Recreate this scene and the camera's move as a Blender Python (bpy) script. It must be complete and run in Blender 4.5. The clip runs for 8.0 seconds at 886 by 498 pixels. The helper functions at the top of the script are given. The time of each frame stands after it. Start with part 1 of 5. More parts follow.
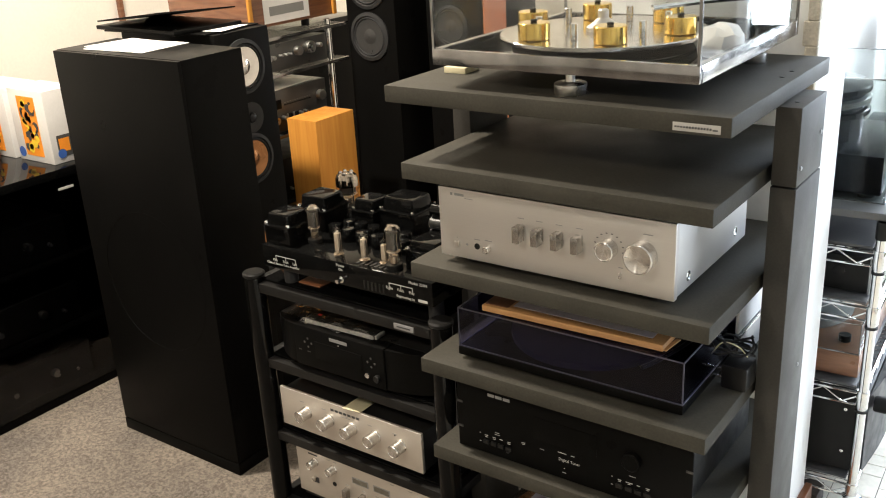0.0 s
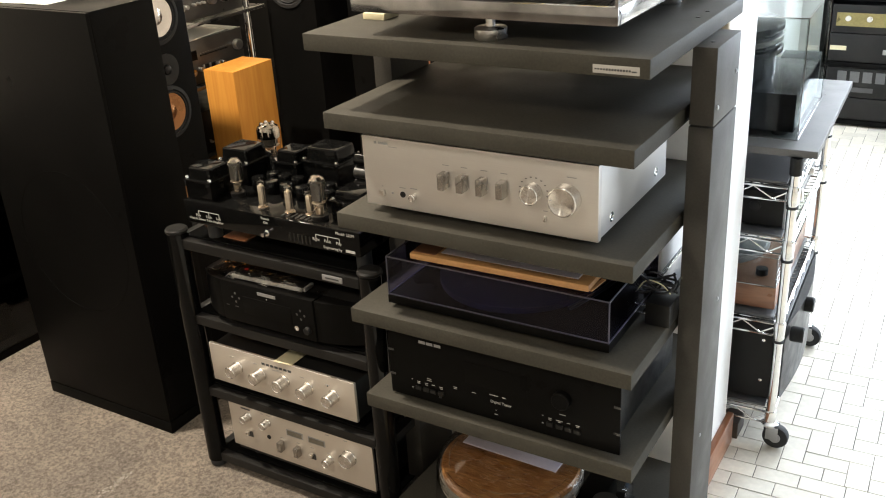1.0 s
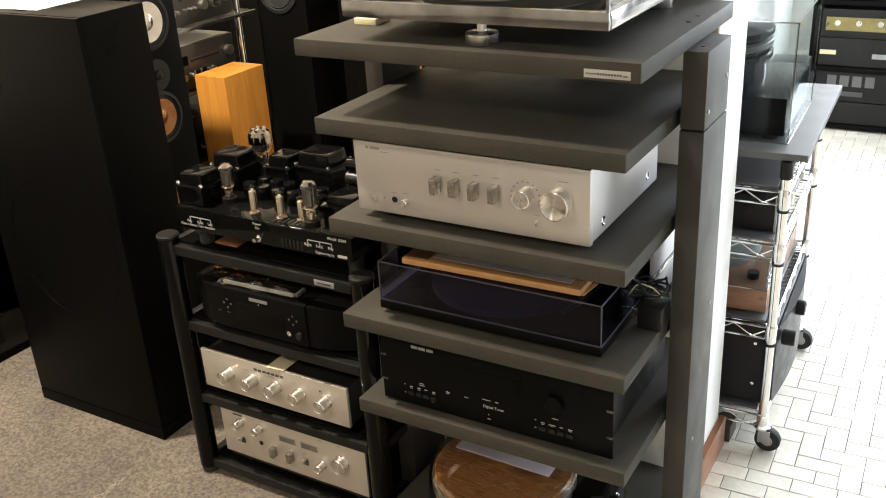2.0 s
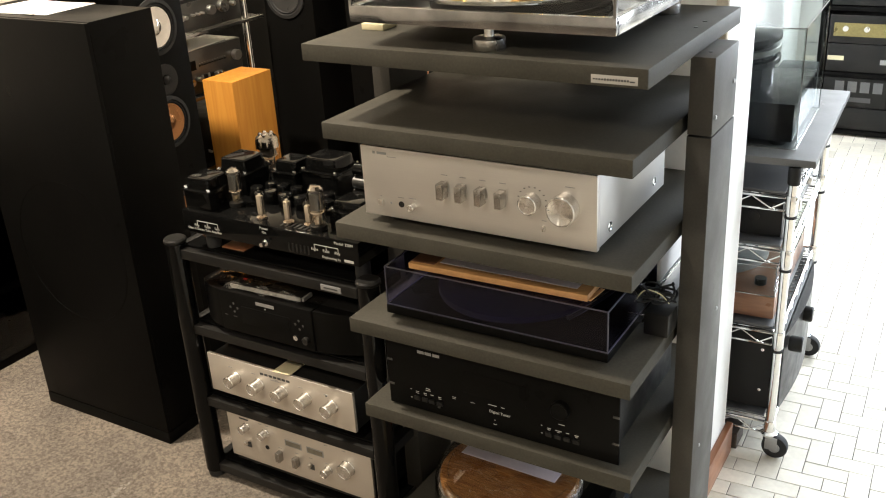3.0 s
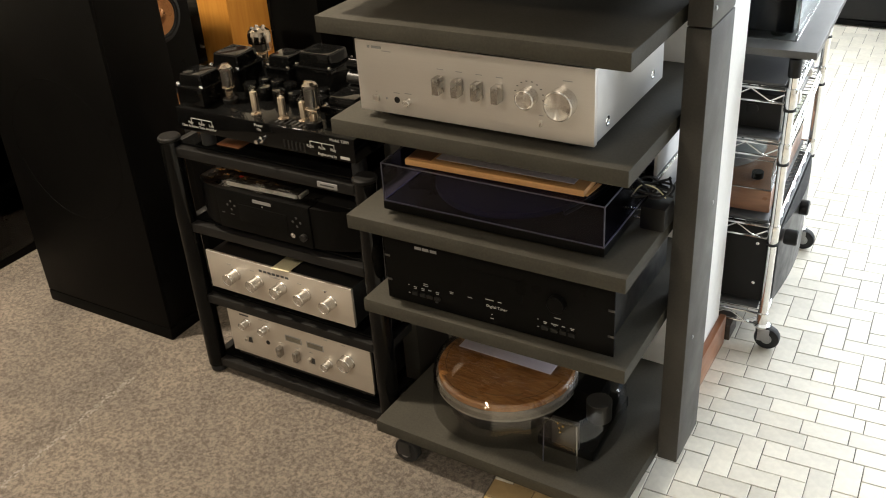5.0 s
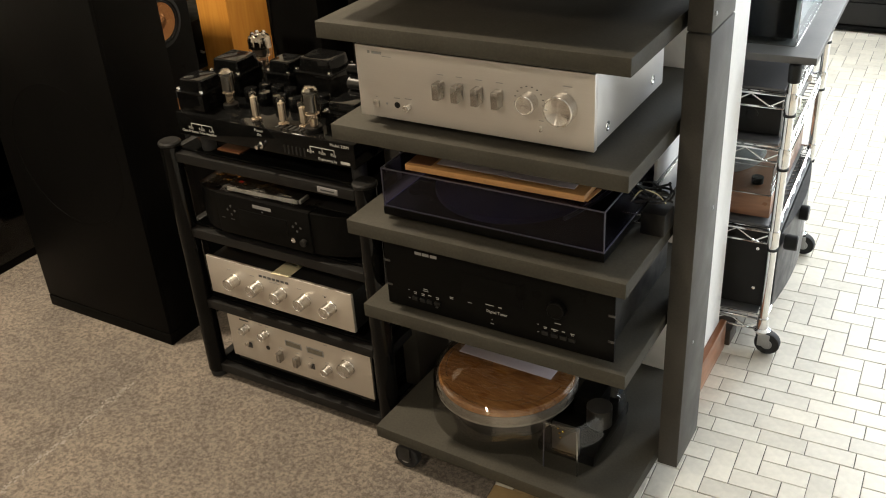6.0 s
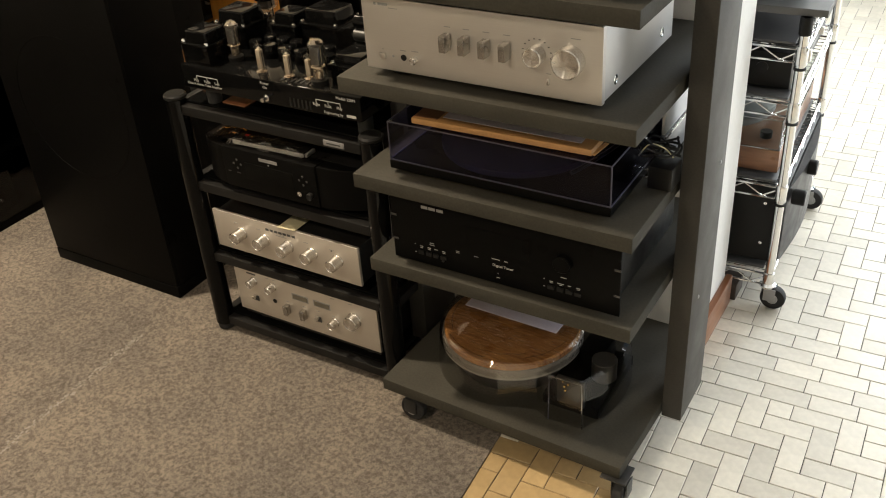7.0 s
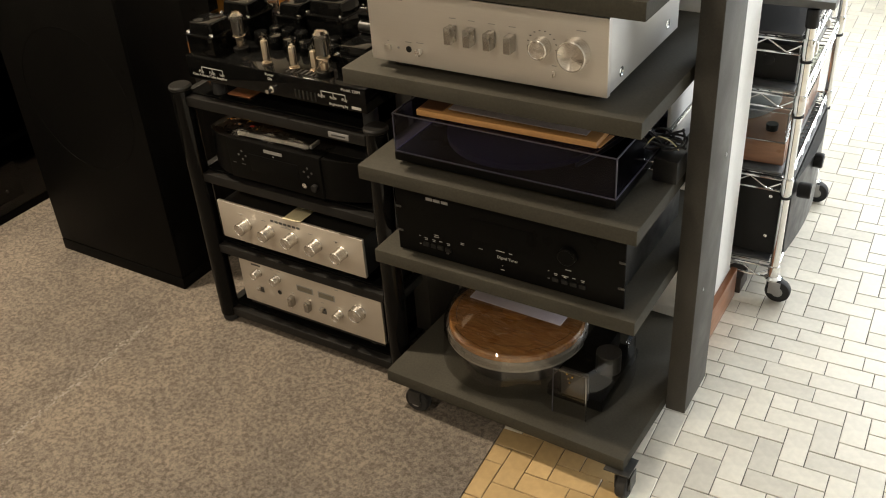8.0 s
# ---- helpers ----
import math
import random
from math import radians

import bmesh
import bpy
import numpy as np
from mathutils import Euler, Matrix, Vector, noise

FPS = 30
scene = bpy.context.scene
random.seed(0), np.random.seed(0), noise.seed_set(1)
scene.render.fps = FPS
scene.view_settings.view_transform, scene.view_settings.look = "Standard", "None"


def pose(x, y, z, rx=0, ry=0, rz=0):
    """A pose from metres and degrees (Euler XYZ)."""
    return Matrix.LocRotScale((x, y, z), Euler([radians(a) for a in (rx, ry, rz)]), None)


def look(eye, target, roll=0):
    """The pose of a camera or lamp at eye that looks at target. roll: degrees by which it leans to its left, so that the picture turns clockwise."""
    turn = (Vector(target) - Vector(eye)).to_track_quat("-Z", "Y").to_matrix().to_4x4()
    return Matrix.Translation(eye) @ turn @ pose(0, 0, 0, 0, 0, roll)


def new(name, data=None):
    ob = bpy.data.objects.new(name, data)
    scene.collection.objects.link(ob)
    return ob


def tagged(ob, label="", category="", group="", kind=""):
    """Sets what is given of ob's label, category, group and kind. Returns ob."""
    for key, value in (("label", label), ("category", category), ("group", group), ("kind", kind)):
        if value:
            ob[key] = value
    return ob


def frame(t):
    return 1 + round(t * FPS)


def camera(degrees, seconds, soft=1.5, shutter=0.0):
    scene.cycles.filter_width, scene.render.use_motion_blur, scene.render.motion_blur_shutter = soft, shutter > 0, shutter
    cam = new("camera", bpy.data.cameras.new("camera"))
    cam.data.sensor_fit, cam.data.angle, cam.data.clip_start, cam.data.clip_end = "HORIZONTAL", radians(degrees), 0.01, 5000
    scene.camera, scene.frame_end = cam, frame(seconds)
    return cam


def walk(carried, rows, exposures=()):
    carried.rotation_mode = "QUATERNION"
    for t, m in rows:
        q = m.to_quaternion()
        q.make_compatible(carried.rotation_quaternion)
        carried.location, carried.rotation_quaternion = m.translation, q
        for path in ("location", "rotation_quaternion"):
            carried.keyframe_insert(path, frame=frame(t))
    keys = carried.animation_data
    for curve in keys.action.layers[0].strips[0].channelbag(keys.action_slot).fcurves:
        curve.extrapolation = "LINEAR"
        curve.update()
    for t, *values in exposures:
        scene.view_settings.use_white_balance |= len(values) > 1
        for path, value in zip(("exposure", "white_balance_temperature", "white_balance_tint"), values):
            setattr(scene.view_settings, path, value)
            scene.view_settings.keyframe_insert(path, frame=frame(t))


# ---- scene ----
# Camera: hand-held, turning almost on the spot.
cam = camera(49.75, 8.0, soft=1.1)
EYE = (0.430, -1.242, 1.448)
TURNS = [  # seconds, rx, ry, rz
    (0.0, 68.77, 3.03, 35.40),
    (0.5, 66.92, 3.11, 32.18),
    (1.0, 65.40, 3.19, 30.56),
    (1.5, 65.44, 3.18, 29.94),
    (3.0, 65.98, 3.19, 30.47),
    (3.5, 64.30, 3.24, 30.44),
    (4.0, 61.09, 3.34, 30.29),
    (5.5, 59.69, 3.49, 30.09),
    (6.0, 60.05, 3.47, 30.12),
    (6.5, 59.17, 3.45, 30.24),
    (7.0, 57.32, 3.54, 30.52),
    (7.5, 56.61, 3.55, 30.78),
    (8.0, 56.86, 3.54, 30.85),
]
walk(cam, [(t, pose(*EYE, rx, ry, rz)) for t, rx, ry, rz in TURNS],
     exposures=[(0.0, 0.15, 5600, 10), (1.5, 0.18, 5800, 10), (3.5, 0.16, 5900, 10), (5.5, -0.20, 6050, 10), (8.0, -0.29, 6300, 10)])

# World: pale daylight outside the shop window.
world = bpy.data.worlds.new("world")
scene.world = world
world.use_nodes = True
wn = world.node_tree.nodes
sky = wn.new("ShaderNodeTexSky")
sky.sky_type = "NISHITA"
sky.sun_disc = False
sky.sun_elevation, sky.sun_rotation = radians(35), radians(120)
wn["Background"].inputs[1].default_value = 0.1
world.node_tree.links.new(sky.outputs[0], wn["Background"].inputs[0])


def area(name, m, sx, sy, watts, colour):
    d = bpy.data.lights.new(name, "AREA")
    d.shape, d.size, d.size_y, d.energy, d.color = "RECTANGLE", sx, sy, watts, colour
    ob = new(name, d)
    ob.matrix_world = m
    return ob


# Daylight in the shop window, beyond the corridor.
area("window_light", look((0.78, 4.2, 1.55), (0.4, 0.6, 0.4)), 1.05, 2.1, 205, (0.97, 0.985, 0.97))
area("side_window_light", look((2.5, 2.85, 1.45), (0.0, 1.6, 0.4)), 1.6, 2.1, 95, (0.94, 0.97, 1.0))
# Warm ceiling fittings, out of view; the third is added to brighten the back.
LAMPS = [(-1.68, -0.22, 0.12, 0.12, 105), (-0.78, -2.30, 0.12, 0.40, 46), (-2.35, 1.25, 0.10, 1.0, 30)]  # x, y, width, length, watts
for lx, ly, lw, ll, watts in LAMPS:
    area("ceiling_lamp_light", look((lx, ly, 2.68), (lx, ly, 0)) @ pose(0, 0, 0), lw, ll, watts, (1.0, 0.82, 0.60))


# ---- materials ----
def ramp(nodes, stops):
    r = nodes.new("ShaderNodeValToRGB")
    while len(r.color_ramp.elements) < len(stops):
        r.color_ramp.elements.new(0.5)
    for e, (p, c) in zip(r.color_ramp.elements, stops):
        e.position, e.color = p, (*c, 1)
    return r


def shade(c, k):
    return tuple(max(0.0, min(1.0, v * k)) for v in c)


def surface(name, colour, rough=0.5, metal=0.0, var=0.12, scale=18.0, fine=160.0, bump=0.05,
            stretch=(1, 1, 1), rvar=0.08, coat=0.0, each=0.0, spec=0.5):
    """A surface with a base colour that varies at two scales, uneven gloss and a fine relief."""
    m = bpy.data.materials.new(name)
    m.use_nodes = True
    n, l = m.node_tree.nodes, m.node_tree.links
    b = n["Principled BSDF"]
    tc, mp = n.new("ShaderNodeTexCoord"), n.new("ShaderNodeMapping")
    mp.inputs["Scale"].default_value = stretch
    l.new(tc.outputs["Object"], mp.inputs["Vector"])
    big, small = n.new("ShaderNodeTexNoise"), n.new("ShaderNodeTexNoise")
    big.inputs["Scale"].default_value, small.inputs["Scale"].default_value = scale, fine
    big.inputs["Detail"].default_value, small.inputs["Detail"].default_value = 5, 3
    for t in (big, small):
        l.new(mp.outputs[0], t.inputs["Vector"])
    add = n.new("ShaderNodeMath")
    add.operation = "MULTIPLY_ADD"
    add.inputs[1].default_value, add.inputs[2].default_value = 0.45, 0.0
    l.new(small.outputs["Fac"], add.inputs[0])
    add2 = n.new("ShaderNodeMath")
    add2.operation = "MULTIPLY_ADD"
    add2.inputs[1].default_value = 0.55
    l.new(big.outputs["Fac"], add2.inputs[0])
    l.new(add.outputs[0], add2.inputs[2])
    r = ramp(n, [(0.3, shade(colour, 1 - var)), (0.7, shade(colour, 1 + var))])
    l.new(add2.outputs[0], r.inputs[0])
    out = r.outputs[0]
    if each:
        info, hsv, mr = n.new("ShaderNodeObjectInfo"), n.new("ShaderNodeHueSaturation"), n.new("ShaderNodeMapRange")
        mr.inputs[3].default_value, mr.inputs[4].default_value = 1 - each, 1 + each
        l.new(info.outputs["Random"], mr.inputs[0])
        l.new(mr.outputs[0], hsv.inputs["Value"])
        l.new(out, hsv.inputs["Color"])
        out = hsv.outputs[0]
    l.new(out, b.inputs["Base Color"])
    mr2 = n.new("ShaderNodeMapRange")
    mr2.inputs[1].default_value, mr2.inputs[2].default_value = 0.3, 0.7
    mr2.inputs[3].default_value, mr2.inputs[4].default_value = max(0.02, rough - rvar), min(1, rough + rvar)
    l.new(big.outputs["Fac"], mr2.inputs[0])
    l.new(mr2.outputs[0], b.inputs["Roughness"])
    b.inputs["Metallic"].default_value = metal
    b.inputs["Coat Weight"].default_value = coat
    b.inputs["Coat Roughness"].default_value = 0.06
    b.inputs["Specular IOR Level"].default_value = spec
    if bump:
        bp = n.new("ShaderNodeBump")
        bp.inputs["Strength"].default_value, bp.inputs["Distance"].default_value = bump, 0.002
        l.new(small.outputs["Fac"], bp.inputs["Height"])
        l.new(bp.outputs[0], b.inputs["Normal"])
    return m


def brushed(name, colour, rough=0.35, stretch=(3, 60, 600), metal=0.9):
    return surface(name, colour, rough, metal, var=0.06, scale=6, fine=8, bump=0.04, stretch=stretch, rvar=0.07)


def wood(name, dark, light, stretch, rough=0.35, coat=0.3, spec=0.5):
    m = surface(name, light, rough, coat=coat, bump=0.08, spec=spec)
    n, l = m.node_tree.nodes, m.node_tree.links
    tc, mp, no = n.new("ShaderNodeTexCoord"), n.new("ShaderNodeMapping"), n.new("ShaderNodeTexNoise")
    mp.inputs["Scale"].default_value = stretch
    no.inputs["Scale"].default_value, no.inputs["Detail"].default_value, no.inputs["Distortion"].default_value = 3.0, 8, 1.2
    l.new(tc.outputs["Object"], mp.inputs[0])
    l.new(mp.outputs[0], no.inputs["Vector"])
    r = ramp(n, [(0.3, dark), (0.7, light)])
    l.new(no.outputs["Fac"], r.inputs[0])
    l.new(r.outputs[0], n["Principled BSDF"].inputs["Base Color"])
    return m


def clear(name, tint, gloss=1.0, rough=0.02, haze=0.0, wrinkle=0.0):
    """Clear or smoked acrylic and glass: tinted see-through with a gloss that grows at grazing angles."""
    m = bpy.data.materials.new(name)
    m.use_nodes = True
    n, l = m.node_tree.nodes, m.node_tree.links
    n.remove(n["Principled BSDF"])
    tr, gl, mix, fr = (n.new("ShaderNode" + k) for k in ("BsdfTransparent", "BsdfGlossy", "MixShader", "LayerWeight"))
    tr.inputs[0].default_value = (*tint, 1)
    gl.inputs["Roughness"].default_value = rough
    fr.inputs[0].default_value = 0.5
    pw, sc = n.new("ShaderNodeMath"), n.new("ShaderNodeMath")
    pw.operation, sc.operation = "POWER", "MULTIPLY_ADD"
    pw.inputs[1].default_value = 5.0
    sc.inputs[1].default_value, sc.inputs[2].default_value = 0.9 * gloss, 0.04 * gloss + haze
    sc.use_clamp = True
    l.new(fr.outputs["Facing"], pw.inputs[0])
    l.new(pw.outputs[0], sc.inputs[0])
    l.new(sc.outputs[0], mix.inputs[0])
    l.new(tr.outputs[0], mix.inputs[1])
    l.new(gl.outputs[0], mix.inputs[2])
    l.new(mix.outputs[0], n["Material Output"].inputs["Surface"])
    if wrinkle:
        tc, no, bp = n.new("ShaderNodeTexCoord"), n.new("ShaderNodeTexNoise"), n.new("ShaderNodeBump")
        no.inputs["Scale"].default_value, no.inputs["Detail"].default_value, no.inputs["Distortion"].default_value = 26, 2, 1.5
        bp.inputs["Strength"].default_value, bp.inputs["Distance"].default_value = wrinkle, 0.01
        l.new(tc.outputs["Object"], no.inputs["Vector"])
        l.new(no.outputs["Fac"], bp.inputs["Height"])
        l.new(bp.outputs[0], gl.inputs["Normal"])
        l.new(bp.outputs[0], fr.inputs["Normal"])
    return m


def glow(name, colour, strength):
    m = bpy.data.materials.new(name)
    m.use_nodes = True
    b = m.node_tree.nodes["Principled BSDF"]
    b.inputs["Emission Color"].default_value = (*colour, 1)
    b.inputs["Emission Strength"].default_value = strength
    return m


M_SHELF = surface("dark_grey_laminate", (0.0470, 0.0440, 0.0350), 0.62, var=0.24, scale=9, fine=220, bump=0.05, rvar=0.1, spec=0.12)
M_POST = surface("dark_grey_painted_steel", (0.050, 0.047, 0.041), 0.5, var=0.18, scale=14, fine=260, bump=0.06, spec=0.15)
M_BLACK = surface("black_satin_lacquer", (0.0050, 0.0048, 0.0044), 0.34, var=0.2, scale=5, fine=120, bump=0.012, spec=0.035)
M_GLOSSBLACK = surface("black_gloss_paint", (0.004, 0.004, 0.0038), 0.07, var=0.2, scale=12, fine=200, bump=0.004, rvar=0.03, spec=0.16)
M_SMOOTHBLACK = surface("smooth_black_acrylic", (0.006, 0.006, 0.008), 0.18, var=0.15, scale=6, fine=30, bump=0, rvar=0.04, spec=0.10)
M_BLACKMETAL = surface("black_textured_metal", (0.013, 0.0125, 0.0115), 0.42, var=0.2, scale=30, fine=500, bump=0.04, spec=0.18)
M_BLACKPLASTIC = surface("black_plastic", (0.014, 0.0135, 0.0125), 0.40, var=0.2, scale=30, fine=400, bump=0.03, spec=0.2)
M_SILVER = brushed("brushed_aluminium", (0.565, 0.535, 0.495), 0.40, metal=0.62)
M_SILVERSIDE = surface("silver_painted_steel", (0.52, 0.51, 0.49), 0.42, metal=0.45, var=0.04, fine=400, bump=0.03)
M_CHAMP = brushed("champagne_aluminium", (0.62, 0.57, 0.50), 0.38, metal=0.62)
M_KNOB = surface("turned_aluminium", (0.70, 0.68, 0.65), 0.28, 1.0, var=0.03, bump=0, rvar=0.02)


def turned(m, axis):
    """Fine turning marks: the gloss fans out round the axis."""
    n, l = m.node_tree.nodes, m.node_tree.links
    tg = n.new("ShaderNodeTangent")
    tg.direction_type, tg.axis = "RADIAL", axis
    n["Principled BSDF"].inputs["Anisotropic"].default_value = 0.95
    n["Principled BSDF"].inputs["Anisotropic Rotation"].default_value = 0.25
    l.new(tg.outputs[0], n["Principled BSDF"].inputs["Tangent"])
    return m


M_TURNED = turned(surface("turned_knob_metal", (0.72, 0.70, 0.67), 0.25, 1.0, var=0.03, bump=0, rvar=0.02), "Y")
M_MIRRORPLATE = surface("polished_platter_metal", (0.50, 0.47, 0.44), 0.16, 1.0, var=0.08, bump=0.01)
M_CHROME = surface("chrome", (0.78, 0.78, 0.77), 0.10, 1.0, var=0.04, bump=0.01, rvar=0.04)
M_GOLD = brushed("polished_brass", (0.90, 0.62, 0.16), 0.16, stretch=(20, 20, 300), metal=1.0)
M_WHITEINK = surface("white_print", (0.46, 0.45, 0.42), 0.6, var=0.05, bump=0)
M_DARKINK = surface("dark_print", (0.05, 0.05, 0.05), 0.6, var=0.05, bump=0)
M_GREYINK = surface("grey_print", (0.25, 0.25, 0.24), 0.6, var=0.05, bump=0)
M_PAPER = surface("white_paper", (0.78, 0.77, 0.75), 0.7, var=0.04, scale=30, bump=0.03)
M_LILAC = surface("lilac_envelope", (0.50, 0.45, 0.50), 0.6, var=0.06, scale=20, bump=0.03)
M_NOTE = surface("yellow_note_paper", (0.62, 0.56, 0.36), 0.7, var=0.06, bump=0.03)
M_KRAFT = surface("kraft_card", (0.46, 0.25, 0.09), 0.6, var=0.14, scale=14, fine=200, bump=0.08)
M_ACRYLIC = clear("clear_acrylic", (0.93, 0.94, 0.94), 0.9)
# Strong colour variation paints streaky room reflections into the polished edge.
M_ACRYLICEDGE = surface("reflection_streaked_edge", (0.34, 0.33, 0.32), 0.14, 0.9, var=0.7, scale=16, fine=5, bump=0.05)
M_TINT = clear("violet_tinted_acrylic", (0.74, 0.74, 0.88), 0.45)
M_TINTEDGE = surface("violet_acrylic_edge", (0.045, 0.045, 0.07), 0.4, var=0.1, bump=0.0)
M_NAVY = surface("navy_mat", (0.012, 0.012, 0.030), 0.5, var=0.1, scale=8, fine=20, bump=0, spec=0.2)
M_SMOKE = clear("smoked_acrylic", (0.74, 0.73, 0.71), 1.3, 0.03, 0.02)
M_FILM = clear("thin_plastic_film", (0.94, 0.93, 0.91), 1.6, 0.06, 0.05, 0.8)
M_GLASS = clear("glass", (0.86, 0.88, 0.87), 0.28)
M_TUBEGLASS = clear("tube_glass", (0.93, 0.90, 0.85), 1.1, 0.02, 0.01)
M_GETTER = surface("silvery_getter_mirror", (0.48, 0.45, 0.42), 0.12, 1.0, var=0.3, bump=0)
M_VALVEFOOT = surface("coppery_valve_stem", (0.50, 0.43, 0.35), 0.25, 0.9, var=0.2, bump=0)
M_IVORYPLATE = surface("ivory_valve_plate", (0.62, 0.56, 0.47), 0.3, 0.6, var=0.1, bump=0)
M_OLIVE = surface("olive_brass_front", (0.24, 0.20, 0.075), 0.35, 0.5, var=0.25, bump=0.02)
M_DARKWOOD = surface("dark_stained_block", (0.045, 0.032, 0.022), 0.6, var=0.3, bump=0.1)
M_DARKGLASS = clear("dark_cabinet_glass", (0.62, 0.62, 0.62), 0.8)
M_RUBBER = surface("black_rubber", (0.015, 0.015, 0.015), 0.75, var=0.2, bump=0.1)
M_COPPER = surface("copper_cone", (0.30, 0.145, 0.06), 0.3, 1.0, var=0.1, bump=0.02)
M_PALECONE = surface("aluminium_cone", (0.62, 0.60, 0.57), 0.2, 1.0, var=0.06, bump=0.02)
M_GREYCONE = surface("grey_cone", (0.05, 0.049, 0.047), 0.35, 0.2, var=0.1, bump=0.05)
M_GREYRIM = surface("grey_enamel", (0.38, 0.365, 0.335), 0.4, var=0.06, bump=0.02)
M_CREAM = surface("cream_wall_paint", (0.80, 0.755, 0.66), 0.8, var=0.05, scale=4, fine=90, bump=0.1)
M_WHITEWALL = surface("white_wall_paint", (0.80, 0.79, 0.76), 0.8, var=0.05, scale=5, fine=70, bump=0.15)
M_PLASTER = surface("chipped_plaster", (0.50, 0.45, 0.36), 0.9, var=0.25, scale=40, fine=200, bump=0.5)
M_CEIL = surface("ceiling_paint", (0.75, 0.74, 0.71), 0.85, var=0.04, bump=0.05)
M_SKIRT = wood("skirting_wood", (0.22, 0.085, 0.035), (0.36, 0.16, 0.075), (4, 1, 18), 0.4)
M_ORANGEWOOD = wood("cherry_veneer", (0.50, 0.21, 0.03), (0.60, 0.28, 0.045), (16, 16, 1.2), 0.55, 0.0, 0.15)
M_CHERRYRED = wood("reddish_door_wood", (0.42, 0.13, 0.045), (0.55, 0.20, 0.075), (12, 12, 1.2), 0.5, 0.0)
M_DISCWOOD = wood("burr_wood", (0.40, 0.165, 0.048), (0.80, 0.42, 0.145), (7, 60, 8), 0.3, 0.4)
M_WALNUT = wood("walnut", (0.13, 0.05, 0.022), (0.25, 0.11, 0.05), (2, 2, 18), 0.35)
M_PLINTHWOOD = wood("brown_plinth_wood", (0.15, 0.065, 0.03), (0.25, 0.115, 0.055), (2, 2, 18), 0.35)
M_ORANGE = surface("orange_ink", (0.85, 0.30, 0.02), 0.4, var=0.08, bump=0.01)
M_YELLOW = surface("yellow_ink", (0.90, 0.62, 0.03), 0.4, var=0.08, bump=0.01)
M_BLUE = surface("blue_ink", (0.05, 0.12, 0.40), 0.4, var=0.08, bump=0.01)
M_CARDWHITE = surface("white_carton", (0.72, 0.70, 0.66), 0.5, var=0.05, bump=0.03)
M_SLATE = surface("grey_deck_board", (0.095, 0.095, 0.095), 0.4, var=0.12, scale=12, bump=0.05)
M_DARKPLATE = surface("dark_valve_plate", (0.085, 0.083, 0.08), 0.35, 0.6, var=0.1, bump=0.02)
M_GREYSTEEL = surface("grey_metal", (0.33, 0.33, 0.33), 0.38, 0.5, var=0.08, bump=0.03)
M_BLACKSTEEL = surface("dark_zinc_steel", (0.055, 0.055, 0.053), 0.4, 0.7, var=0.2, bump=0.03)
M_LEVER = surface("satin_lever_metal", (0.40, 0.38, 0.355), 0.26, 0.95, var=0.04, bump=0, rvar=0.03)
M_WINDOWGREY = surface("dull_meter_window", (0.16, 0.145, 0.11), 0.25, var=0.15, bump=0)
M_RED = surface("red_button", (0.5, 0.02, 0.02), 0.4, bump=0)
M_TILE = surface("ivory_ceramic_tile", (0.64, 0.60, 0.505), 0.40, var=0.13, scale=11, fine=70, bump=0.04, each=0.13, rvar=0.12)
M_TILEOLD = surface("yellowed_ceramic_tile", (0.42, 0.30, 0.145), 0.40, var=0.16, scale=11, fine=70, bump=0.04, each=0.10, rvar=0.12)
M_GROUT = surface("dark_grout", (0.06, 0.052, 0.042), 0.9, var=0.3, scale=20, fine=150, bump=0.4)


def carpet_material():
    m = surface("grey_beige_carpet", (0.168, 0.148, 0.125), 0.95, var=0.39, scale=125, fine=430, bump=0.7, rvar=0.03, spec=0.1)
    n, l = m.node_tree.nodes, m.node_tree.links
    b = n["Principled BSDF"]
    base = b.inputs["Base Color"].links[0].from_socket
    for e, p in zip(base.node.color_ramp.elements, (0.40, 0.60)):
        e.position = p
    tc, no = n.new("ShaderNodeTexCoord"), n.new("ShaderNodeTexNoise")
    no.inputs["Scale"].default_value, no.inputs["Detail"].default_value = 4.0, 7
    l.new(tc.outputs["Object"], no.inputs["Vector"])
    r = ramp(n, [(0.33, (0.80, 0.79, 0.79)), (0.68, (1.12, 1.08, 1.03))])
    l.new(no.outputs["Fac"], r.inputs[0])
    mx = n.new("ShaderNodeMix")
    mx.data_type, mx.blend_type = "RGBA", "MULTIPLY"
    mx.inputs[0].default_value = 1.0
    l.new(base, mx.inputs[6])
    l.new(r.outputs[0], mx.inputs[7])
    l.new(mx.outputs[2], b.inputs["Base Color"])
    return m


M_CARPET = carpet_material()
M_SEAM = surface("flattened_carpet_pile", (0.235, 0.215, 0.190), 0.9, var=0.35, scale=60, fine=300, bump=0.5, spec=0.1)


# ---- building helpers ----
BASES = {}


def thing(name, base, label, category, group="", kind=""):
    ob = new(name)
    ob.empty_display_size = 0.02
    ob.location = base
    BASES[ob.name] = Vector(base)
    return tagged(ob, label, category, group, kind)


def link_mesh(name, bm, mat, smooth=True):
    me = bpy.data.meshes.new(name)
    bm.to_mesh(me)
    bm.free()
    me.materials.append(mat)
    if smooth:
        for p in me.polygons:
            p.use_smooth = True
        me.set_sharp_from_angle(angle=radians(32))
    return new(name, me)


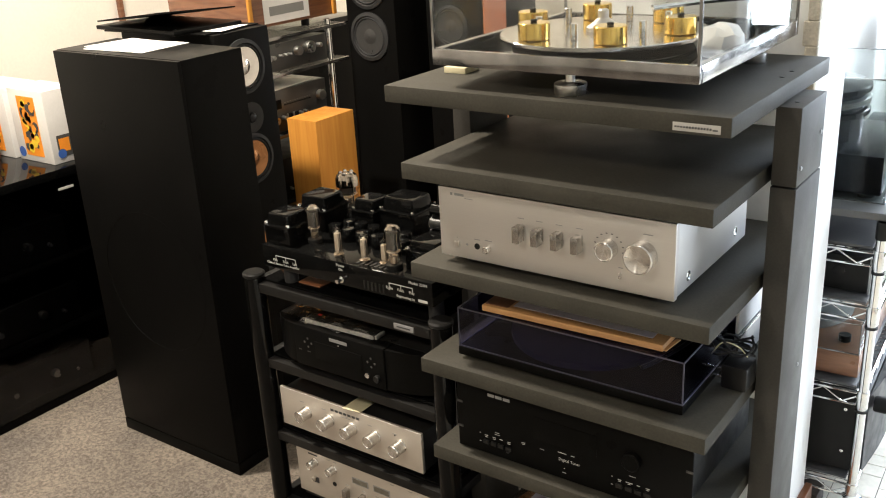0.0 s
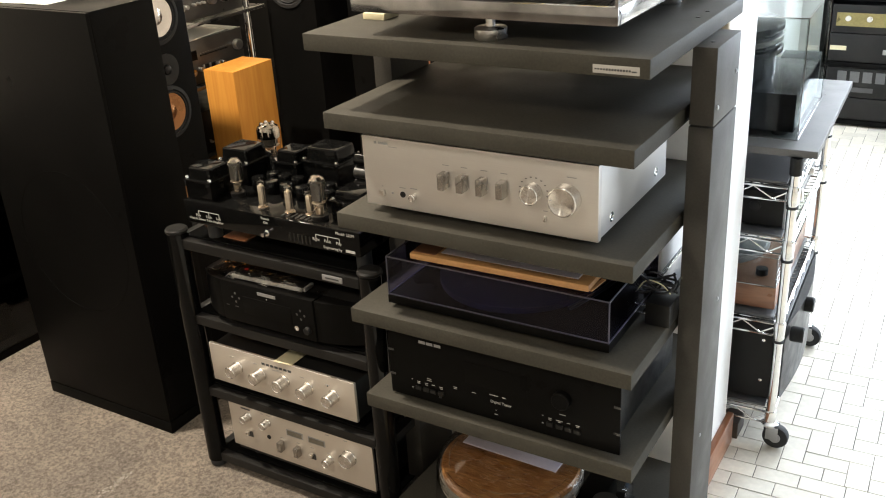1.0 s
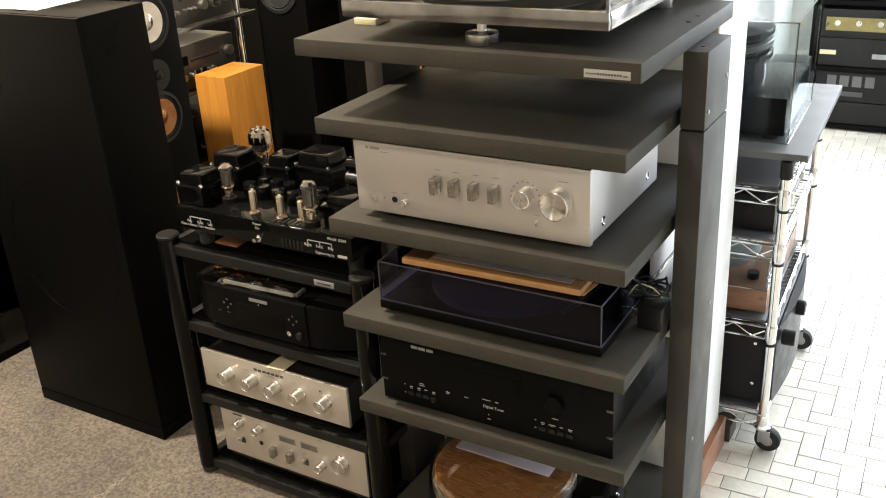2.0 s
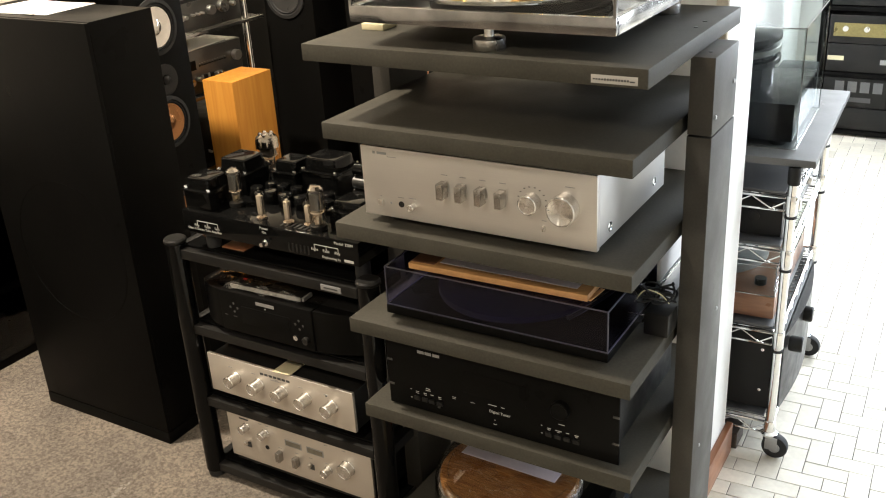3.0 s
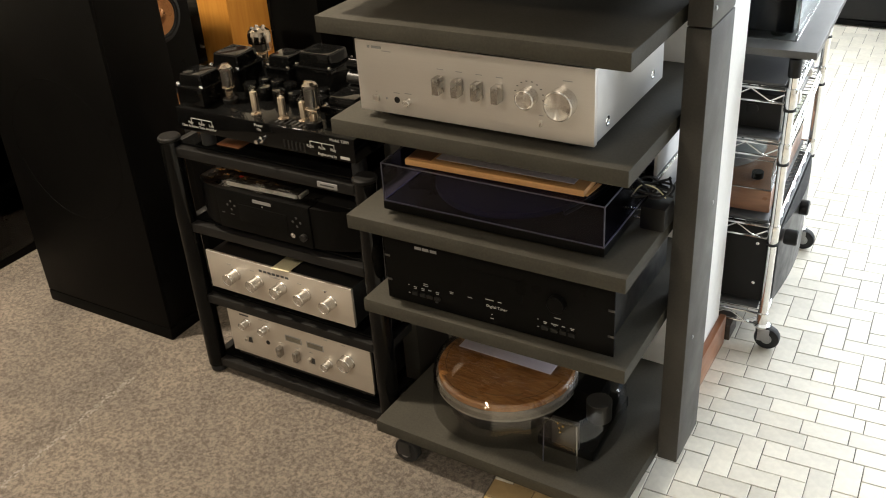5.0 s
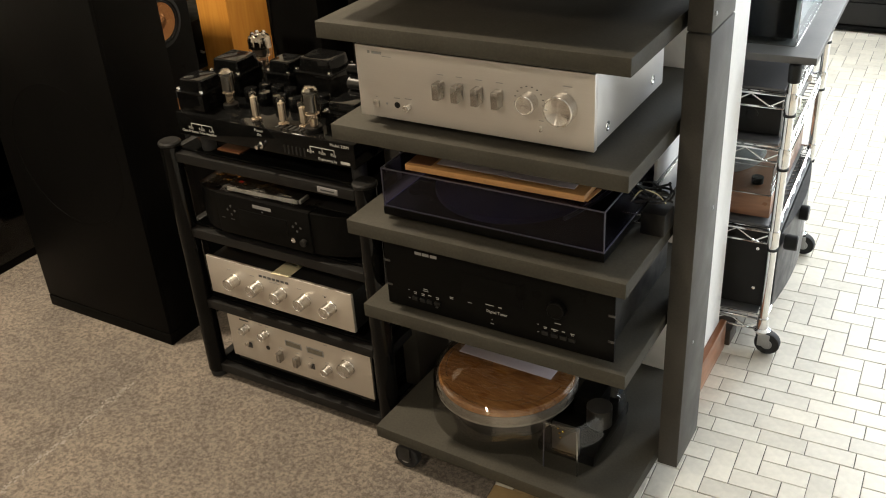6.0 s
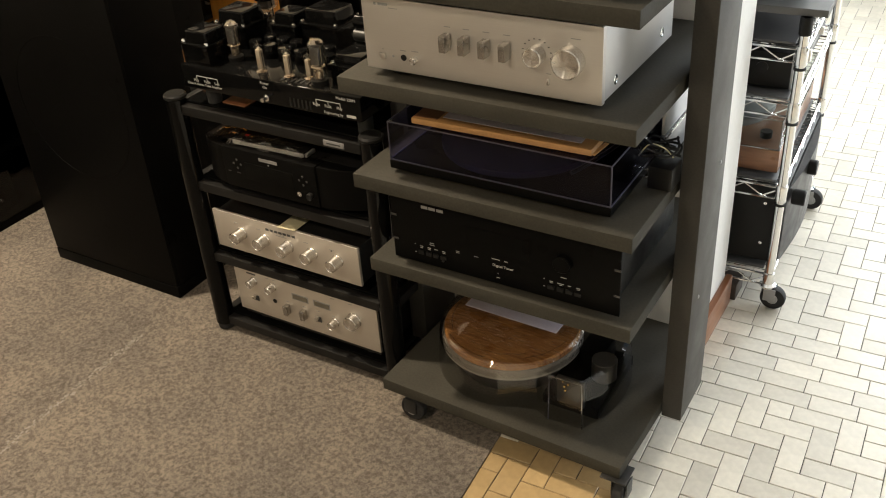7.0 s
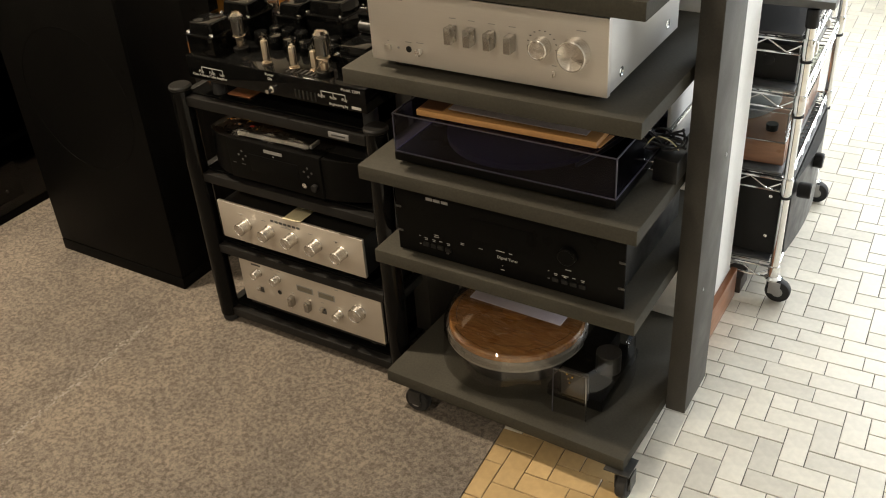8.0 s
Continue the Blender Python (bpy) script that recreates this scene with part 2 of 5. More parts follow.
def part(name, bm, mat, parent=None, label=""):
    """One mesh, in world coordinates, under a thing or under a part of one."""
    ob = link_mesh(name, bm, mat)
    if parent is not None:
        ob.parent = parent
        if parent.name in BASES:
            ob.matrix_parent_inverse = Matrix.Translation(-BASES[parent.name])
    if label:
        tagged(ob, label)
    return ob


def structure(name, bm, mat, label, category):
    return tagged(link_mesh(name, bm, mat), label, category, "", "structure")


def box(x0, x1, y0, y1, z0, z1, bev=0.0015, turn=0.0, bm=None, seg=2):
    tmp = bmesh.new()
    bmesh.ops.create_cube(tmp, size=1.0)
    bmesh.ops.transform(tmp, matrix=Matrix.Diagonal((x1 - x0, y1 - y0, z1 - z0, 1)), verts=tmp.verts)
    if bev:
        bmesh.ops.bevel(tmp, geom=list(tmp.edges), offset=bev, segments=seg, profile=0.6, affect="EDGES")
    at = Vector(((x0 + x1) / 2, (y0 + y1) / 2, (z0 + z1) / 2))
    bmesh.ops.transform(tmp, matrix=Matrix.Translation(at) @ Matrix.Rotation(radians(turn), 4, "Z"), verts=tmp.verts)
    return merge(bm, tmp)


def merge(bm, tmp):
    if bm is None:
        return tmp
    me = bpy.data.meshes.new("tmp")
    tmp.to_mesh(me)
    tmp.free()
    bm.from_mesh(me)
    bpy.data.meshes.remove(me)
    return bm


AXES = {"z": Matrix.Identity(4), "-y": Matrix.Rotation(radians(90), 4, "X"), "x": Matrix.Rotation(radians(90), 4, "Y")}


def lathe(profile, at, axis="z", n=28, bm=None, cap=True):
    """A turned shape: radii and distances along the axis from the point."""
    tmp = bmesh.new()
    rings = []
    for r, h in profile:
        rings.append([tmp.verts.new((r * math.cos(2 * math.pi * k / n), r * math.sin(2 * math.pi * k / n), h)) for k in range(n)])
    for a, b in zip(rings, rings[1:]):
        for k in range(n):
            tmp.faces.new((a[k], a[(k + 1) % n], b[(k + 1) % n], b[k]))
    if cap:
        tmp.faces.new(rings[0][::-1])
        tmp.faces.new(rings[-1])
    bmesh.ops.transform(tmp, matrix=Matrix.Translation(at) @ AXES[axis], verts=tmp.verts)
    bmesh.ops.recalc_face_normals(tmp, faces=tmp.faces)
    return merge(bm, tmp)


def rod(r, at, length, axis="z", n=16, bev=0.0008, bm=None):
    b = min(bev, r * 0.4)
    return lathe([(r - b, 0), (r, b), (r, length - b), (r - b, length)], at, axis, n, bm)


def tube(points, r, n=8, bm=None):
    """A round wire through points."""
    tmp = bmesh.new()
    pts = [Vector(p) for p in points]
    rings = []
    for i, p in enumerate(pts):
        d = (pts[min(i + 1, len(pts) - 1)] - pts[max(i - 1, 0)]).normalized()
        q = d.to_track_quat("Z", "Y").to_matrix()
        rings.append([tmp.verts.new(p + q @ Vector((r * math.cos(2 * math.pi * k / n), r * math.sin(2 * math.pi * k / n), 0))) for k in range(n)])
    for a, b in zip(rings, rings[1:]):
        for k in range(n):
            tmp.faces.new((a[k], a[(k + 1) % n], b[(k + 1) % n], b[k]))
    tmp.faces.new(rings[0][::-1])
    tmp.faces.new(rings[-1])
    bmesh.ops.recalc_face_normals(tmp, faces=tmp.faces)
    return merge(bm, tmp)


def spline(points, steps=8):
    """A smooth run of points through the given ones."""
    p = [Vector(q) for q in points]
    out = []
    for i in range(len(p) - 1):
        a, b, c, d = p[max(i - 1, 0)], p[i], p[i + 1], p[min(i + 2, len(p) - 1)]
        for k in range(steps):
            t = k / steps
            out.append(0.5 * ((2 * b) + (c - a) * t + (2 * a - 5 * b + 4 * c - d) * t * t + (3 * b - a - 3 * c + d) * t ** 3))
    return out + [p[-1]]


def letters(text, at, size, mat, parent, axis="-y", name="lettering"):
    """Printed words on a face that looks along the axis."""
    cu = bpy.data.curves.new("text", "FONT")
    cu.body, cu.size, cu.extrude, cu.resolution_u = text, size, 0.0002, 2
    ob = bpy.data.objects.new("text", cu)
    scene.collection.objects.link(ob)
    bpy.context.view_layer.update()
    me = bpy.data.meshes.new_from_object(ob.evaluated_get(bpy.context.evaluated_depsgraph_get()))
    bpy.data.objects.remove(ob)
    bm = bmesh.new()
    bm.from_mesh(me)
    bpy.data.meshes.remove(me)
    bmesh.ops.transform(bm, matrix=Matrix.Translation(at) @ AXES[axis], verts=bm.verts)
    return part(name, bm, mat, parent)


def bars(cells, y, mat, parent, name="print"):
    """Small printed bars on a front at y: centre x, centre z, width, height."""
    for x, z, w, h in cells:
        ob = part(name, box(x - w / 2, x + w / 2, y - 0.0006, y + 0.0004, z - h / 2, z + h / 2, 0), mat, parent)
    return ob


def knob(x, y, z, r, length, parent, mat=None, name="knob", skirt=0.0):
    """A turned control knob that points out of a front at y."""
    prof = [(r + skirt, 0), (r + skirt, 0.002), (r, 0.0035), (r, length - 0.0015), (r - 0.0015, length), (r * 0.86, length), (r * 0.82, length - 0.0006)]
    ob = part(name, lathe(prof, (0, 0, 0), "-y", 40), mat or M_TURNED, parent)
    ob.location = (x, y, z)
    return ob


def pane_box(x0, x1, y0, y1, z0, z1, th, mat, parent, edge, names="panel", top=True):
    """An open-bottomed cover made of five panels with polished edges."""
    part("front_" + names, box(x0, x1, y0, y0 + th, z0, z1, 0), mat, parent)
    part("back_" + names, box(x0, x1, y1 - th, y1, z0, z1, 0), mat, parent)
    part("side_" + names, box(x0, x0 + th, y0 + th, y1 - th, z0, z1, 0), mat, parent)
    part("side_" + names, box(x1 - th, x1, y0 + th, y1 - th, z0, z1, 0), mat, parent)
    if top:
        part("top_" + names, box(x0 + th, x1 - th, y0 + th, y1 - th, z1 - th, z1, 0), mat, parent)
    e = 0.0010
    bm = bmesh.new()
    for zz in ((z0, z1) if top else (z0,)):
        box(x0 - e, x1 + e, y0 - e, y0 + e, zz - e, zz + e, 0, bm=bm)
        box(x0 - e, x0 + e, y0 + e, y1 - e, zz - e, zz + e, 0, bm=bm)
        box(x1 - e, x1 + e, y0 + e, y1 - e, zz - e, zz + e, 0, bm=bm)
        box(x0 - e, x1 + e, y1 - e, y1 + e, zz - e, zz + e, 0, bm=bm)
    for xx, yy in ((x0, y0), (x1, y0), (x0, y1), (x1, y1)):
        box(xx - e, xx + e, yy - e, yy + e, z0 + e, z1 - e, 0, bm=bm)
    part("edge", bm, edge, parent, "polished acrylic edges")


# ---- the setting ----
floor = structure("floor", box(-3.0, 2.6, -5.6, 4.4, -0.08, -0.0025, 0), M_GROUT, "floor of small ivory tiles with dark joints", "floor")
bm = box(-2.98, -0.302, -5.58, 2.38, -0.002, 0.004, 0.0015)
for v in bm.verts:  # its free edge runs with the tile joints
    if v.co.x > -1:
        v.co.x -= 0.07 * v.co.y
structure("carpet", bm, M_CARPET, "grey-beige low-pile carpet laid over the tiles", "carpet")
bm = bmesh.new()
tuft = random.Random(21)
for k in range(420):
    y = -0.02 - 0.0033 * k
    x = -1.290 - 0.066 * y + tuft.gauss(0, 0.0055)
    w = tuft.uniform(0.0009, 0.0034)
    box(x - w, x + w, y - 0.002, y + tuft.uniform(0.001, 0.006), 0.001, 0.0042 + tuft.uniform(0, 0.0003), 0, tuft.uniform(-50, 50), bm=bm)
structure("carpet_seam", bm, M_SEAM, "pale flattened seam line in the carpet", "carpet seam")
structure("wall_west", box(-3.1, -2.98, -5.6, 2.5, 0, 2.75, 0), M_CREAM, "cream painted wall", "wall")
structure("wall_north", box(-2.98, -0.62, 2.38, 2.5, 0, 2.75, 0), M_CREAM, "cream painted back wall", "wall")
structure("wall_passage", box(-0.74, -0.62, 2.5, 4.4, 0, 2.75, 0), M_WHITEWALL, "white painted passage wall", "wall")
# Unseen wall, added to keep window daylight off the back left.
wp_ = box(-0.57, -0.48, 0.80, 2.3795, 0, 2.75, 0)
box(-0.57, -0.3405, 0.7, 0.7995, 0, 2.75, 0, bm=wp_)
structure("wall_daylight_block", wp_, M_WHITEWALL, "unseen white wall added to block daylight", "wall")
wf = bmesh.new()
for x0, x1, z0, z1 in ((-0.62, 0.2, 0, 2.75), (2.5, 2.6, 0, 2.75), (0.2, 2.5, 0, 0.4), (0.2, 2.5, 2.65, 2.75)):
    box(x0, x1, 4.28, 4.4, z0, z1, 0, bm=wf)
structure("wall_far", wf, M_WHITEWALL, "white painted end wall with a shop window", "wall")
win2 = thing("window_2", (1.35, 4.34, 0.4), "shop window at the end of the passage", "window", kind="structure")
for x0, x1 in ((0.2, 0.26), (1.32, 1.38), (2.44, 2.5)):
    part("window_frame", box(x0, x1, 4.31, 4.37, 0.4, 2.65, 0.003), M_GREYSTEEL, win2)
for x0, x1 in ((0.26, 1.32), (1.38, 2.44)):
    part("pane", box(x0, x1, 4.337, 4.343, 0.4, 2.65, 0), M_GLASS, win2).visible_shadow = False
structure("wall_south", box(-3.1, 2.6, -5.7, -5.6, 0, 2.75, 0), M_CREAM, "cream painted wall", "wall")
structure("ceiling", box(-3.1, 2.7, -5.7, 4.4, 2.75, 2.85, 0), M_CEIL, "white painted ceiling", "ceiling")
# Window wall, with a wide opening.
wb = bmesh.new()
for x0, x1, y0, y1, z0, z1 in ((2.6, 2.7, -5.7, 0.1, 0, 2.75), (2.6, 2.7, 3.7, 4.4, 0, 2.75), (2.6, 2.7, 0.1, 3.7, 0, 0.25), (2.6, 2.7, 0.1, 3.7, 2.6, 2.75)):
    box(x0, x1, y0, y1, z0, z1, 0, bm=wb)
structure("wall_east", wb, M_WHITEWALL, "white wall with a wide shop window", "wall")
win = thing("window_1", (2.65, 1.9, 0.25), "wide shop window letting in daylight", "window", kind="structure")
for y0, y1 in ((0.1, 0.16), (1.87, 1.93), (3.64, 3.7)):
    part("window_frame", box(2.62, 2.68, y0, y1, 0.25, 2.6, 0.003), M_GREYSTEEL, win)
for y0, y1 in ((0.16, 1.87), (1.93, 3.64)):
    pn = part("pane", box(2.647, 2.653, y0, y1, 0.25, 2.6, 0), M_GLASS, win)
    pn.visible_shadow = False
# The short white pier behind the rack, with a ragged plaster arris and a wooden skirting.
structure("wall_pier", box(-0.34, -0.030, 0.515, 0.74, 0, 2.75, 0.004), M_WHITEWALL, "white painted pier with worn corner", "wall")
bm = bmesh.new()
for k in range(60):
    z = 0.09 + k * 0.0445
    a, b = random.uniform(0.003, 0.010), random.uniform(0.006, 0.018)
    box(-0.036 - b, -0.0265, 0.508, 0.515 + a, z - 0.021, z + 0.0235, 0.002, bm=bm, seg=1)
structure("trim_plaster", bm, M_PLASTER, "chipped beige plaster arris of the pier", "plaster edge")
structure("baseboard", box(-0.030, -0.014, 0.505, 0.752, 0.0, 0.085, 0.003), M_SKIRT, "reddish-brown wooden skirting board", "skirting")
# Unseen ceiling fittings for the warm lamps, the added third one too.
M_LAMP = glow("lamp_diffuser", (1.0, 0.82, 0.6), 3.0)
for lx, ly, lw, ll, watts in LAMPS:
    f = thing("ceiling_light", (lx, ly, 2.75), "unseen ceiling fitting with a warm diffuser", "ceiling light", "ceiling lights")
    part("frame", box(lx - lw / 2 - 0.02, lx + lw / 2 + 0.02, ly - ll / 2 - 0.02, ly + ll / 2 + 0.02, 2.70, 2.75, 0.004), M_CARDWHITE, f)
    part("diffuser", box(lx - lw / 2, lx + lw / 2, ly - ll / 2, ly + ll / 2, 2.692, 2.70, 0.002), M_LAMP, f)


# ---- the grey rack ----
SHELVES = [  # top z, x0, x1, front y
    (0.104, -0.5565, -0.0035, 0.012), (0.431, -0.547, -0.007, 0.007), (0.620, -0.557, -0.009, -0.001),
    (0.813, -0.562, -0.010, -0.005), (0.997, -0.566, -0.012, -0.008), (1.127, -0.597, 0.004, 0.0)]
TH = 0.029


def castor(rack, x, y, ztop, side=True, r=0.031, base=0.0):
    """A swivel castor; its wheel shows its tread (side) or its face to the front."""
    plate = part("castor", box(x - 0.026, x + 0.026, y - 0.026, y + 0.026, ztop - 0.003, ztop, 0.0008), M_BLACKSTEEL, rack)
    part("swivel", lathe([(0.019, 0), (0.021, 0.004), (0.016, 0.009)], (x, y, ztop - 0.012), "z", 20), M_CHROME, plate)
    ax, dx, dy = ("x", 0.010, 0.0) if side else ("-y", 0.0, -0.012)
    wx, wy, wz = x + dx, y + dy, base + r
    for s in (-0.0165, 0.0145):
        if side:
            bm = box(wx + s, wx + s + 0.002, wy - 0.016, wy + 0.014, wz - 0.006, ztop - 0.011, 0.0006)
        else:
            bm = box(wx - 0.016, wx + 0.014, wy + s, wy + s + 0.002, wz - 0.006, ztop - 0.011, 0.0006)
        part("fork", bm, M_BLACKSTEEL, plate)
    at = (wx - 0.0115, wy, wz) if side else (wx, wy + 0.0115, wz)
    w = part("wheel", lathe([(r * 0.55, 0), (r - 0.003, 0.0005), (r, 0.004), (r, 0.019), (r - 0.003, 0.0225), (r * 0.55, 0.023)], at, ax, 28), M_RUBBER, plate)
    at2 = (wx - 0.0150, wy, wz) if side else (wx, wy + 0.0150, wz)
    part("hub", rod(r * 0.42, at2, 0.030, ax, 20), M_GREYSTEEL, plate)


rack = thing("equipment_rack", (-0.28, 0.2, 0.0), "dark grey laminate equipment rack with cantilevered shelves on castors", "rack")
for z, x0, x1, y0 in SHELVES:
    turn = -1.87 if z < 0.2 else 0.0  # the lowest shelf sits slightly askew
    part("shelf", box(x0, x1, y0, 0.478, z - TH, z, 0.0022, turn), M_SHELF, rack)
for x0, x1 in ((-0.003, 0.038), (-0.608, -0.5675)):
    lo = part("post", box(x0, x1, 0.211, 0.345, 0.072, 0.969, 0.0025), M_POST, rack)
    up = part("post", box(x0 + 0.0006, x1 - 0.0006, 0.2115, 0.3445, 0.9715, 1.0975, 0.002), M_POST, rack)
    outer = x1 if x1 > -0.1 else x0 - 0.003
    for yy, zz in ((0.226, 1.000), (0.325, 1.035), (0.31, 0.62), (0.25, 0.36)):
        part("bolt", lathe([(0.0038, 0), (0.0038, 0.0012), (0.002, 0.0022)], (outer - 0.0002, yy, zz), "x", 12), M_GREYSTEEL, lo if zz < 0.97 else up)
for xx, yy in ((-0.018, 0.285), (-0.018, 0.335), (0.018, 0.25)):
    part("screw_cap", lathe([(0.004, 0), (0.004, 0.0006), (0.003, 0.001)], (xx, yy, 1.127 if xx < 0 else 1.0975), "z", 12), M_BLACKPLASTIC, rack)
lab = part("maker_label", box(-0.080, -0.011, -0.0008, 0.001, 1.1025, 1.1145, 0), M_GREYRIM, rack, "small white printed maker's label")
bars([(-0.0755 + 0.0042 * k, 1.1085, 0.0026, 0.0020 if k < 4 else 0.0028) for k in range(13)] + [(-0.0185, 1.1075, 0.007, 0.0018)], -0.0012, M_DARKINK, lab)
castor(rack, -0.500, 0.052, 0.075, False, 0.029, 0.004)
castor(rack, -0.022, 0.020, 0.075, True)
castor(rack, -0.495, 0.43, 0.075, True, 0.029, 0.004)
castor(rack, -0.045, 0.43, 0.075)


# ---- silver integrated amplifier ----
amp = thing("stereo_amplifier", (-0.296, 0.19, 0.813), "silver integrated amplifier with brushed front on a grey shelf", "amplifier")
X0, X1, YF = -0.514, -0.079, 0.026
face = part("front_panel", box(X0, X1, YF, YF + 0.012, 0.827, 0.953, 0.0015), M_SILVER, amp, "brushed silver front panel")
part("case", box(X0 + 0.001, X1 - 0.0005, YF + 0.0122, 0.345, 0.830, 0.9515, 0.0015), M_SILVERSIDE, amp)
for fx in (X0 + 0.05, X1 - 0.05):
    for fy in (0.07, 0.31):
        part("foot", lathe([(0.022, 0), (0.024, 0.003), (0.024, 0.0165)], (fx, fy, 0.8132), "z", 20), M_BLACKPLASTIC, amp)
for x in (-0.348, -0.313, -0.2765, -0.240):
    part("lever", box(x - 0.0062, x + 0.0062, YF - 0.021, YF - 0.0005, 0.8815, 0.9095, 0.0015), M_LEVER, face)
    bars([(x, 0.9195, 0.012, 0.0012)], YF, M_GREYINK, face)
knob(-0.1885, YF - 0.0005, 0.896, 0.0160, 0.021, face, name="input_knob")
knob(-0.1310, YF - 0.0005, 0.8945, 0.0242, 0.023, face, name="volume_knob")
part("pointer", box(-0.1530, -0.1470, YF - 0.0240, YF - 0.0232, 0.8955, 0.8967, 0), M_WHITEINK, face)
cells = [(-0.1885 + 0.0245 * math.cos(a), 0.896 + 0.0245 * math.sin(a), 0.003, 0.0014) for a in [radians(d) for d in range(-10, 200, 22)]]
bars(cells, YF, M_DARKINK, face)
bars([(-0.1235, 0.929, 0.016, 0.0012), (-0.168, 0.8665, 0.008, 0.0012), (-0.437, 0.8665, 0.012, 0.0012), (-0.414, 0.868, 0.014, 0.0012), (-0.478, 0.864, 0.003, 0.001)], YF, M_GREYINK, face)
bars([(-0.4705, 0.9425, 0.019, 0.0042), (-0.4865, 0.9425, 0.0045, 0.0045)], YF, M_GREYINK, face, "maker_mark")
bars([(-0.451, 0.9375, 0.018, 0.001)], YF, M_GREYINK, face)
part("power_button", box(-0.4825, -0.4735, YF - 0.006, YF - 0.0003, 0.848, 0.858, 0.001), M_KNOB, face)
part("indicator", rod(0.0022, (-0.458, YF, 0.854), 0.001, "-y", 14), M_GREYSTEEL, face)
part("headphone_socket", lathe([(0.0055, 0), (0.0055, 0.001), (0.0032, 0.001), (0.003, 0.0005)], (-0.437, YF, 0.854), "-y", 20), M_BLACKPLASTIC, face)
knob(-0.4145, YF - 0.0003, 0.8535, 0.0062, 0.011, face, name="speaker_knob")
part("switch", box(-0.1698, -0.1662, YF - 0.006, YF - 0.0003, 0.849, 0.859, 0.0008), M_KNOB, face)
for sy, sz in ((0.082, 0.850), (0.290, 0.855)):
    part("side_screw", lathe([(0.0085, 0), (0.0085, 0.0006), (0.006, 0.0012), (0.0045, 0.0002)], (X1 - 0.0006, sy, sz), "x", 20), M_CHROME, amp, "bright recessed screw")


# ---- turntable with violet cover on the third shelf ----
tt = thing("turntable", (-0.275, 0.2, 0.62), "black turntable under a violet-tinted closed dust cover", "turntable")
part("plinth", box(-0.494, -0.061, 0.034, 0.365, 0.6285, 0.645, 0.002), M_BLACK, tt)
for fx in (-0.45, -0.11):
    for fy in (0.07, 0.32):
        part("foot", rod(0.018, (fx, fy, 0.6202), 0.009, "z", 18), M_RUBBER, tt)
part("platter", lathe([(0.149, 0), (0.150, 0.003), (0.150, 0.012), (0.146, 0.013), (0.02, 0.0135)], (-0.305, 0.20, 0.646), "z", 64), M_NAVY, tt)
part("spindle", rod(0.0035, (-0.305, 0.20, 0.659), 0.014), M_CHROME, tt)
arm = part("tonearm", tube(spline([(-0.115, 0.31, 0.677), (-0.115, 0.2, 0.677), (-0.135, 0.11, 0.675), (-0.15, 0.075, 0.672)]), 0.004), M_BLACKPLASTIC, tt)
part("tonearm_base", lathe([(0.024, 0), (0.024, 0.01), (0.014, 0.012), (0.014, 0.028)], (-0.115, 0.31, 0.645), "z", 24), M_BLACKPLASTIC, tt)
cover = part("dust_cover", box(-0.47, -0.085, 0.30, 0.34, 0.646, 0.648, 0), M_BLACKPLASTIC, tt, "violet-tinted acrylic dust cover")
pane_box(-0.492, -0.0625, 0.036, 0.362, 0.6465, 0.7215, 0.003, M_TINT, cover, M_TINTEDGE)
part("hinge", box(-0.17, -0.12, 0.36, 0.372, 0.64, 0.675, 0.002), M_BLACKPLASTIC, tt)
part("hinge", box(-0.42, -0.37, 0.36, 0.372, 0.64, 0.675, 0.002), M_BLACKPLASTIC, tt)

kraft = thing("flat_carton", (-0.277, 0.10, 0.723), "thin brown cardboard carton lying on the dust cover", "carton")
part("body", box(-0.447, -0.107, 0.048, 0.20, 0.7232, 0.7345, 0.0012, 1.5), M_KRAFT, kraft)
part("flap", box(-0.447, -0.400, 0.052, 0.19, 0.7347, 0.7356, 0.0003, 3), M_PLINTHWOOD, kraft, "dark brown printed corner")
part("end_flap", box(-0.106, -0.098, 0.056, 0.105, 0.7236, 0.7250, 0.0003, -6), M_KRAFT, kraft)
slip = thing("paper_slip", (-0.27, 0.13, 0.7347), "pale lilac paper slip lying on the brown carton", "paper")
part("sheet", box(-0.392, -0.130, 0.066, 0.185, 0.7348, 0.7362, 0.0003, 0.6), M_LILAC, slip)

psu = thing("power_adapter", (-0.03, 0.175, 0.62), "black mains adapter with a coiled cable", "power adapter")
part("body", box(-0.048, -0.0035, 0.165, 0.215, 0.6203, 0.664, 0.004), M_BLACKPLASTIC, psu)
for k in range(2):
    part("pin", box(-0.066, -0.048, 0.1685, 0.1715, 0.636 + 0.016 * k, 0.640 + 0.016 * k, 0.0006), M_CHROME, psu)
pts = []
for k in range(46):
    a = k * 0.55
    pts.append((-0.038 + 0.030 * math.cos(a) + 0.006 * math.sin(2.3 * k), 0.20 + 0.020 * math.sin(a) + 0.01 * math.sin(1.3 * k), 0.676 + 0.0004 * k + 0.010 * math.sin(1.7 * a)))
part("cable", tube(spline(pts, 4), 0.0021, 6), M_RUBBER, psu)
part("cable_tie", tube(spline([(-0.07, 0.18, 0.672), (-0.05, 0.175, 0.700), (-0.025, 0.18, 0.695), (-0.012, 0.19, 0.675)], 6), 0.0012, 6), M_NOTE, psu)

